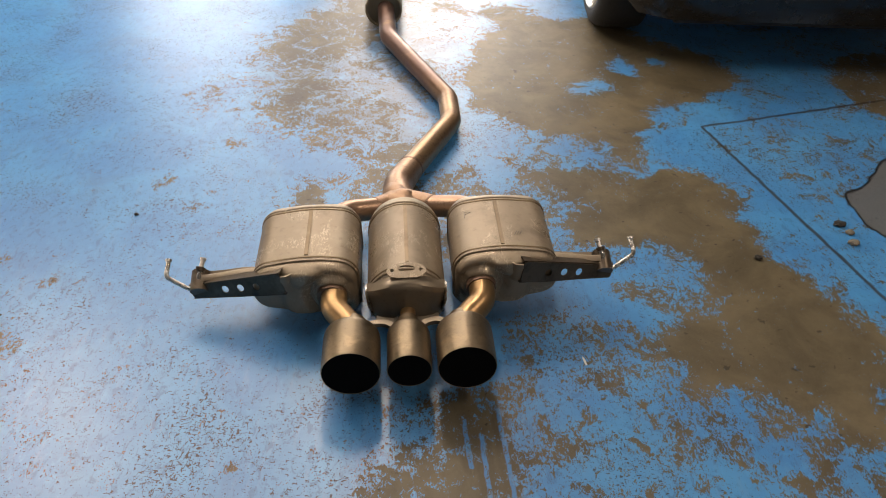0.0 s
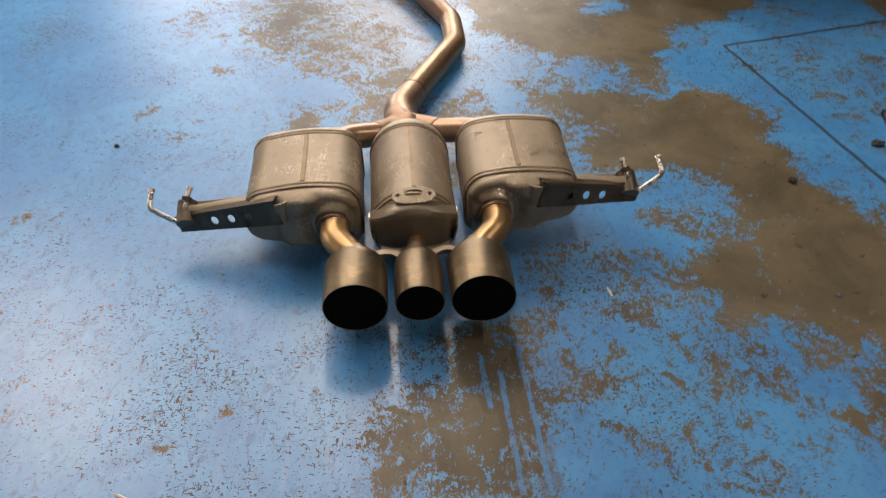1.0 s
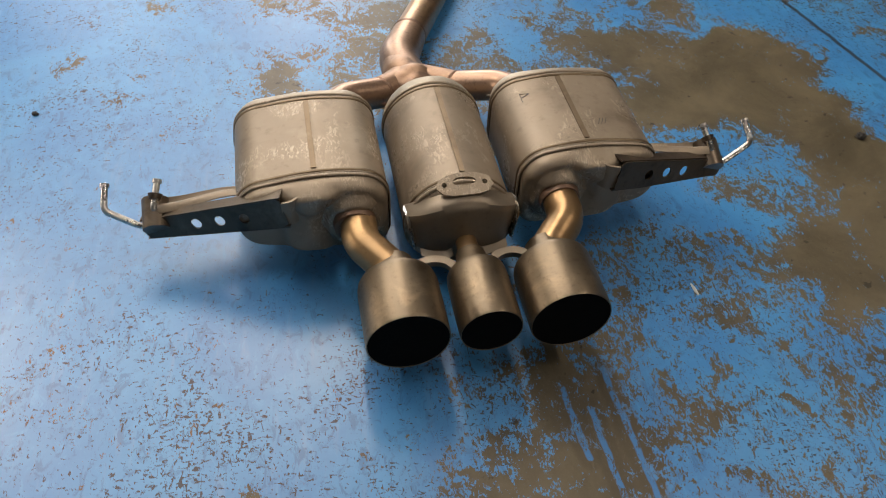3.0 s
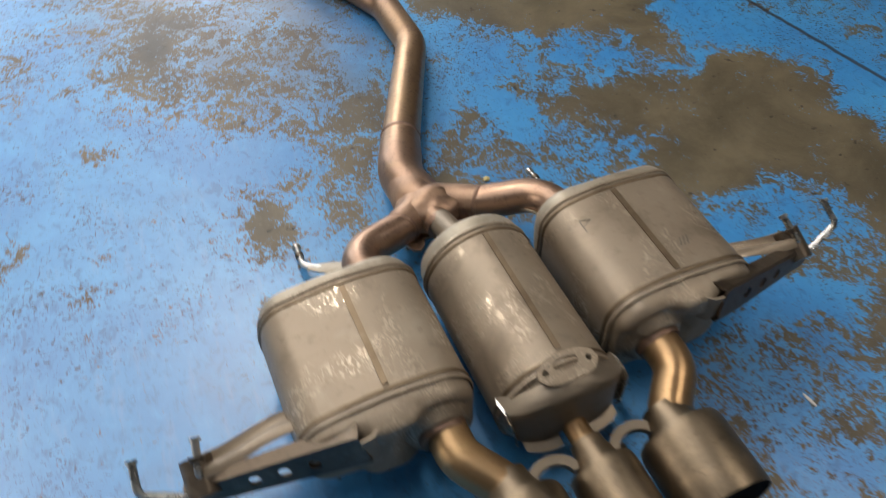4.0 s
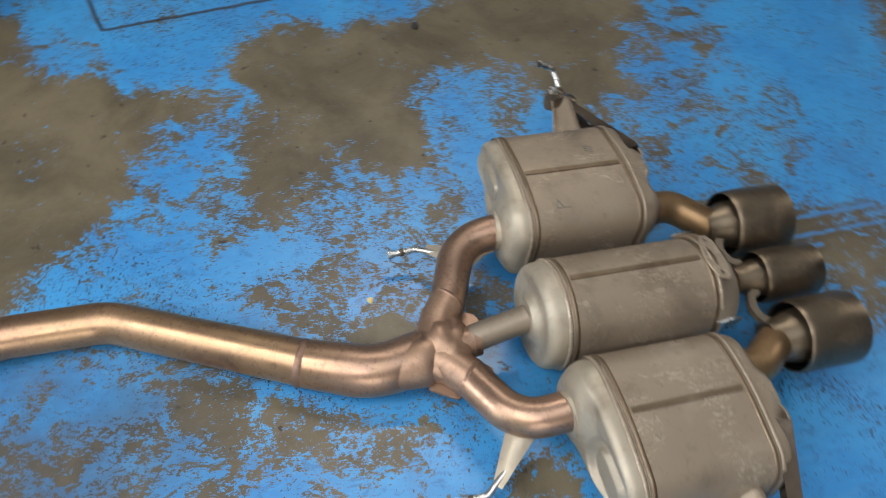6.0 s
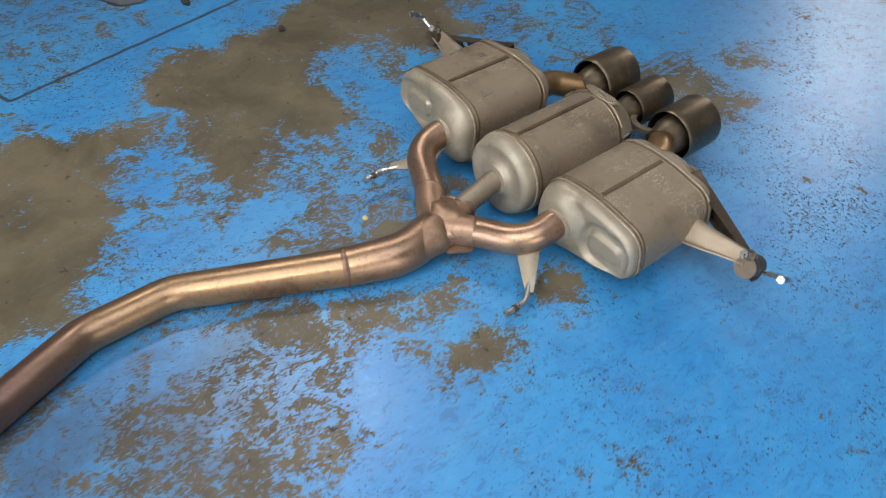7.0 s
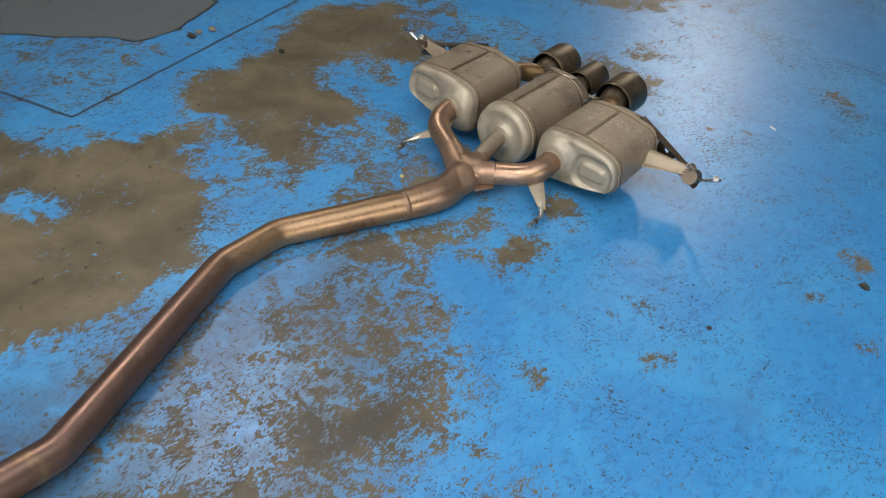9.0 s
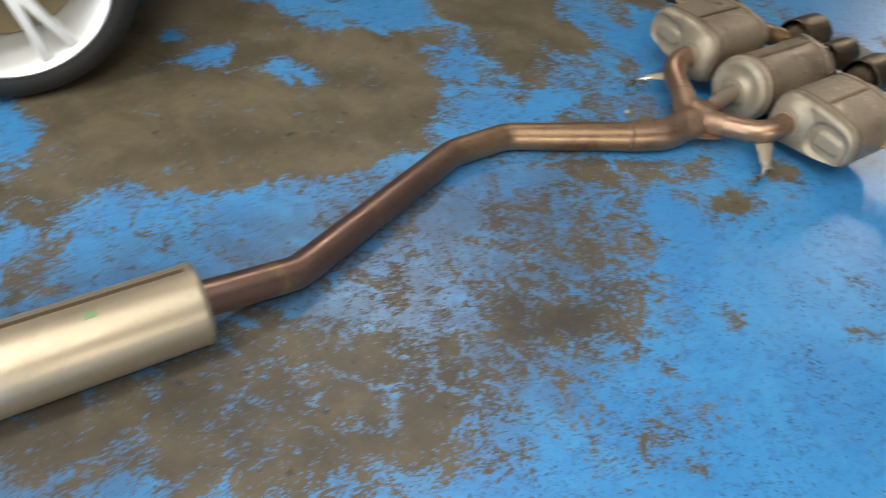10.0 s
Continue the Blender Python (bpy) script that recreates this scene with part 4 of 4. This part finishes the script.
def blob(centre, radii, seed, rough=0.0):
    """A lumpy rounded body."""
    bm = bmesh.new()
    bmesh.ops.create_icosphere(bm, subdivisions=4, radius=1.0)
    for v in bm.verts:
        n = noise.noise(v.co * 2.2 + Vector((seed, 0, 0)))
        v.co = Vector((v.co.x * radii[0], v.co.y * radii[1], v.co.z * radii[2])) * (1 + rough * n)
    bm.verts.index_update()
    data = [v.co + Vector(centre) for v in bm.verts], [tuple(v.index for v in f.verts) for f in bm.faces]
    bm.free()
    return data


horns = [tube(rounded([(-0.012, 0.45, 0.057), (-0.002, 0.362, 0.066), (0.016 + side * 0.042, 0.334, 0.076), (0.017 + side * 0.076, 0.309, 0.08)], [0.04, 0.05], 10),
              lambda s: 0.0436 - 0.0112 * float(smoothstep(0.35, 0.8, s)) - 0.014 * float(smoothstep(0.3, 0.0, s)), 36) for side in (-1, 1)]
nose = tube([(-0.011, 0.44, 0.058), (-0.003, 0.38, 0.065), (0.005, 0.34, 0.075), (0.006, 0.3, 0.082), (0.006, 0.279, 0.085)], lambda s: 0.0425 - 0.0165 * float(smoothstep(0.3, 0.95, s)) - 0.012 * float(smoothstep(0.3, 0.0, s)), 36)
part("junction", join(*horns, nose, blob((0.008, 0.336, 0.076), (0.062, 0.05, 0.038), 1, 0.14)), CASTING, exhaust, "welded copper-brown pressed pipe junction").matrix_basis = JUNCTION
webs = [(-0.078, 0.335), (-0.07, 0.312), (-0.058, 0.288), (-0.052, 0.27), (-0.04, 0.264), (-0.03, 0.272), (-0.024, 0.288), (0.036, 0.288), (0.044, 0.27), (0.056, 0.262), (0.07, 0.268), (0.078, 0.284), (0.092, 0.3), (0.1, 0.326), (0.06, 0.375), (-0.05, 0.375)]
part("junction_web", plate(webs, [], 0.006, pose(0, 0, 0.084, -6, 0, 0)), CASTING, exhaust, "ragged pressed web of the junction").matrix_basis = JUNCTION
part("weld_ring", tube([(0.006, 0.29, 0.085), (0.006, 0.278, 0.086)], 0.0265, 28), RUST, exhaust).matrix_basis = JUNCTION

MAIN = [(-0.11, 1.845, 0.053), (-0.13, 1.935, 0.045), (-0.093, 2.045, 0.04), (0.034, 2.36, 0.0365), (0.022, 2.53, 0.0365), (-0.222, 3.04, 0.045), (-0.248, 3.265, 0.079)]
main = part("main_pipe", tube(rounded(local(MAIN), [0.14, 0.3, 0.11, 0.11, 0.11], 10), lambda s: 0.0352 + 0.0085 * float(smoothstep(0.2, 0.08, s)), 40), PIPE, exhaust, "long bent bronze pipe with heat tint")
for a, b in (((-0.094, 2.044, 0.0402), (-0.0893, 2.056, 0.04)),):
    p, q = local([a, b])
    d = (q - p)
    part("weld_ring", tube([p + d * k / 4 for k in range(5)], lambda s: 0.0392 + 0.002 * math.sin(math.pi * s), 40), RUST, main, "dark weld ring")

# front silencer
fs = BACK @ along((-0.256, 3.25, 0.079), (-0.28, 3.86, 0.079))
RC = 0.0785
can = part("front_silencer", lathe([(0.004, RC), (0.15, RC), (0.3, RC), (0.45, RC), (0.596, RC)], 72, fs), CAN, exhaust, "long round brushed-steel front silencer")
part("end_cap", lathe([(0.004, RC + 0.001), (-0.003, RC + 0.0005), (-0.007, RC - 0.003), (-0.007, RC - 0.007), (0.0, RC - 0.009), (0.012, RC - 0.011), (0.012, 0.042), (0.005, 0.037), (0.004, 0.03)], 72, fs), CAN, can)
part("end_cap", lathe([(0.596, RC + 0.001), (0.603, RC), (0.607, RC - 0.006), (0.59, RC - 0.011), (0.59, 0.04), (0.6, 0.03), (0.72, 0.03)], 72, fs), CAN, can)
part("weld_strip", sheet(lambda s, t: fs @ Vector(((RC + 0.0006) * math.cos(1.29 + 0.12 * s), 0.012 + 0.57 * t, (RC + 0.0006) * math.sin(1.29 + 0.12 * s))), 3, 6, 0.0016), SEAM, can, "dark lengthwise seam")
part("marker_blot", sheet(lambda s, t: fs @ Vector(((RC + 0.0008) * math.cos(1.72 + 0.16 * s), 0.17 + 0.02 * t, (RC + 0.0008) * math.sin(1.72 + 0.16 * s))), 4, 2, 0.001), GREEN, can, "faint green marker blot")


# ---- parked car ----
WR = 0.325


def wheel(parent, x, y, face):
    """An alloy wheel whose outside looks towards face (-1: to -x)."""
    m = pose(x, y, WR) @ pose(0, 0, 0, 0, 0, 90 if face < 0 else -90)
    # local y axis now points to the outside
    w = part("wheel", moved(lathe([(0.03, 0.245), (0.085, 0.236), (0.1, 0.25), (0.104, 0.275), (0.09, 0.306), (0.07, 0.319), (0.03, WR), (-0.06, WR), (-0.1, 0.316), (-0.115, 0.29), (-0.11, 0.25), (-0.06, 0.24)], 64, None, True), m), TYRE, parent, "black tyre on a silver alloy rim")
    part("rim", moved(lathe([(0.1, 0.249), (0.106, 0.242), (0.098, 0.232), (0.07, 0.222), (0.0, 0.205), (-0.09, 0.21), (-0.1, 0.24), (-0.09, 0.245), (0.02, 0.225)], 64, None, True), m), ALLOY, w, "silver rim lip")
    part("brake_disc", moved(lathe([(-0.02, 0.001), (-0.02, 0.15), (-0.035, 0.15), (-0.035, 0.001)], 40), m), BRASSY, w, "rusty brake disc")
    part("inner_barrel", moved(lathe([(-0.04, 0.204), (-0.045, 0.001)], 40), m), BRASSY, w)
    for k in range(5):
        for d in (-0.14, 0.14):
            a = 2 * math.pi * k / 5 + 0.5
            p0 = Vector((0.045 * math.cos(a + d), 0.062, 0.045 * math.sin(a + d)))
            p1 = Vector((0.226 * math.cos(a + d * 1.15), 0.086, 0.226 * math.sin(a + d * 1.15)))
            sd = Vector((-math.sin(a), 0, math.cos(a)))
            vs = []
            for p, h in ((p0, 0.017), (p0.lerp(p1, 0.5) + Vector((0, 0.012, 0)), 0.0125), (p1, 0.0165)):
                for q in ((-1, -0.6), (1, -0.6), (0.75, 0.35), (-0.75, 0.35)):
                    vs.append(p + sd * h * q[0] + Vector((0, 0.022 * q[1], 0)))
            fs_ = [(i * 4 + j, i * 4 + (j + 1) % 4, i * 4 + 4 + (j + 1) % 4, i * 4 + 4 + j) for i in range(2) for j in range(4)] + [(3, 2, 1, 0), (8, 9, 10, 11)]
            part("spoke", moved((vs, fs_), m), ALLOY, w)
    part("hub", moved(lathe([(0.02, 0.06), (0.065, 0.058), (0.078, 0.045), (0.08, 0.001)], 32), m), ALLOY, w)


def car():
    cx, y0 = 1.507, 2.825        # centre line and nose
    ob = thing("car", pose(0, 0, 0), "black parked car with silver alloy wheels", "car")
    half = 0.87
    # side profile of the lower body, (y from the nose, low edge, high edge, half width)
    prof = [(0.0, 0.30, 0.52, 0.55), (0.05, 0.22, 0.64, 0.70), (0.2, 0.19, 0.72, 0.81), (0.46, 0.2, 0.78, 0.86), (0.85, 0.2, 0.86, half), (1.3, 0.2, 0.93, half), (2.2, 0.2, 0.95, half), (3.2, 0.2, 0.96, half), (3.8, 0.22, 0.95, 0.86), (4.15, 0.25, 0.9, 0.8), (4.3, 0.35, 0.8, 0.66)]
    axles = (0.57, 3.1)
    ys = sorted(set([p[0] for p in prof] + [a + 0.38 * math.sin(k * math.pi / 16) for a in axles for k in range(-8, 9)]))
    rings = []
    for y in ys:
        lo, hi, hw = (float(np.interp(y, [p[0] for p in prof], [p[k] for p in prof])) for k in (1, 2, 3))
        for a in axles:
            if abs(y - a) < 0.38:
                lo = max(lo, min(hi - 0.06, WR + math.sqrt(0.38 ** 2 - (y - a) ** 2)))
        row = []
        for sx, sz in ((-0.92, 0.0), (-1, 0.12), (-1.0, 0.5), (-0.97, 0.8), (-0.86, 0.97), (-0.5, 1.0), (0.5, 1.0), (0.86, 0.97), (0.97, 0.8), (1.0, 0.5), (1, 0.12), (0.92, 0.0)):
            row.append(Vector((cx + sx * hw, y0 + y, lo + (hi - lo) * sz)))
        rings.append(row)
    n = len(rings[0])
    v, f = loft(rings, True)
    f.append(tuple(range(n)))
    part("body", (v, f), CARPAINT, ob, "black painted body")
    roof = [(1.15, 0.92, 0.78, 0.93), (1.75, 1.3, 0.62, 1.34), (2.1, 1.38, 0.6, 1.42), (2.9, 1.37, 0.6, 1.42), (3.6, 1.1, 0.64, 1.14), (4.0, 0.92, 0.74, 0.93)]
    rr = [[Vector((cx - 0.76, y0 + y, 0.9)), Vector((cx - hw, y0 + y, a)), Vector((cx - hw * 0.8, y0 + y, b)), Vector((cx + hw * 0.8, y0 + y, b)), Vector((cx + hw, y0 + y, a)), Vector((cx + 0.76, y0 + y, 0.9))] for y, a, hw, b in roof]
    v, f = loft(rr, True)
    f.append(tuple(range(6)))
    part("cabin", (v, f), GLASS, ob, "dark glazed cabin")
    part("underbody", box(cx - 0.6, cx + 0.6, y0 + 0.15, y0 + 4.1, 0.17, 0.8), BLACKPLASTIC, ob, smooth=False)
    for wy in axles:
        for s in (-1, 1):
            wheel(ob, cx + s * (half - 0.1), y0 + wy, s)


car()


# ---- small loose things ----
def crumb(name, x, y, size, material, label, seed, turn=0.0):
    v, f = blob((0, 0, 0), size, seed, 0.5)
    ob = mesh_ob(name, v, f, material)
    ob.matrix_world = pose(x, y, size[2] * 0.8, 0, 0, turn)
    tagged(ob, label, name.replace("_", " "))


PALE = plain("pale_chip", (0.7, 0.68, 0.62), 0.6)
YELLOW = plain("yellow_grit", (0.6, 0.48, 0.2), 0.6)
DARKSTONE = plain("dark_stone", (0.03, 0.028, 0.026), 0.8)
GREYSTONE = plain("grey_rubble", (0.16, 0.14, 0.11), 0.9)
crumb("pebble", 0.047, 1.92, (0.006, 0.0055, 0.004), YELLOW, "tiny yellow pebble on the bare concrete", 3)
crumb("splinter", 0.349, 1.285, (0.0025, 0.013, 0.002), PALE, "thin white splinter on the floor", 4, 12)
crumb("splinter", -0.55, 0.788, (0.0025, 0.013, 0.002), PALE, "thin pale splinter on the blue floor", 6, 70)
crumb("stone", 0.888, 1.696, (0.011, 0.009, 0.007), DARKSTONE, "small dark stone on the bare floor", 5)
crumb("stone", -0.869, 1.816, (0.006, 0.005, 0.004), DARKSTONE, "tiny dark stone on blue paint", 8)
crumb("stone", -1.072, 1.381, (0.012, 0.01, 0.006), DARKSTONE, "small dark crumb on blue paint", 9)
crumb("rubble", 1.185, 1.87, (0.018, 0.012, 0.008), DARKSTONE, "dark broken concrete chip beside the patch", 10)
crumb("rubble", 1.19, 1.78, (0.016, 0.011, 0.007), GREYSTONE, "grey broken concrete chip beside the patch", 11)
crumb("rubble", 1.2, 1.83, (0.012, 0.01, 0.006), GREYSTONE, "small broken concrete chip", 12)
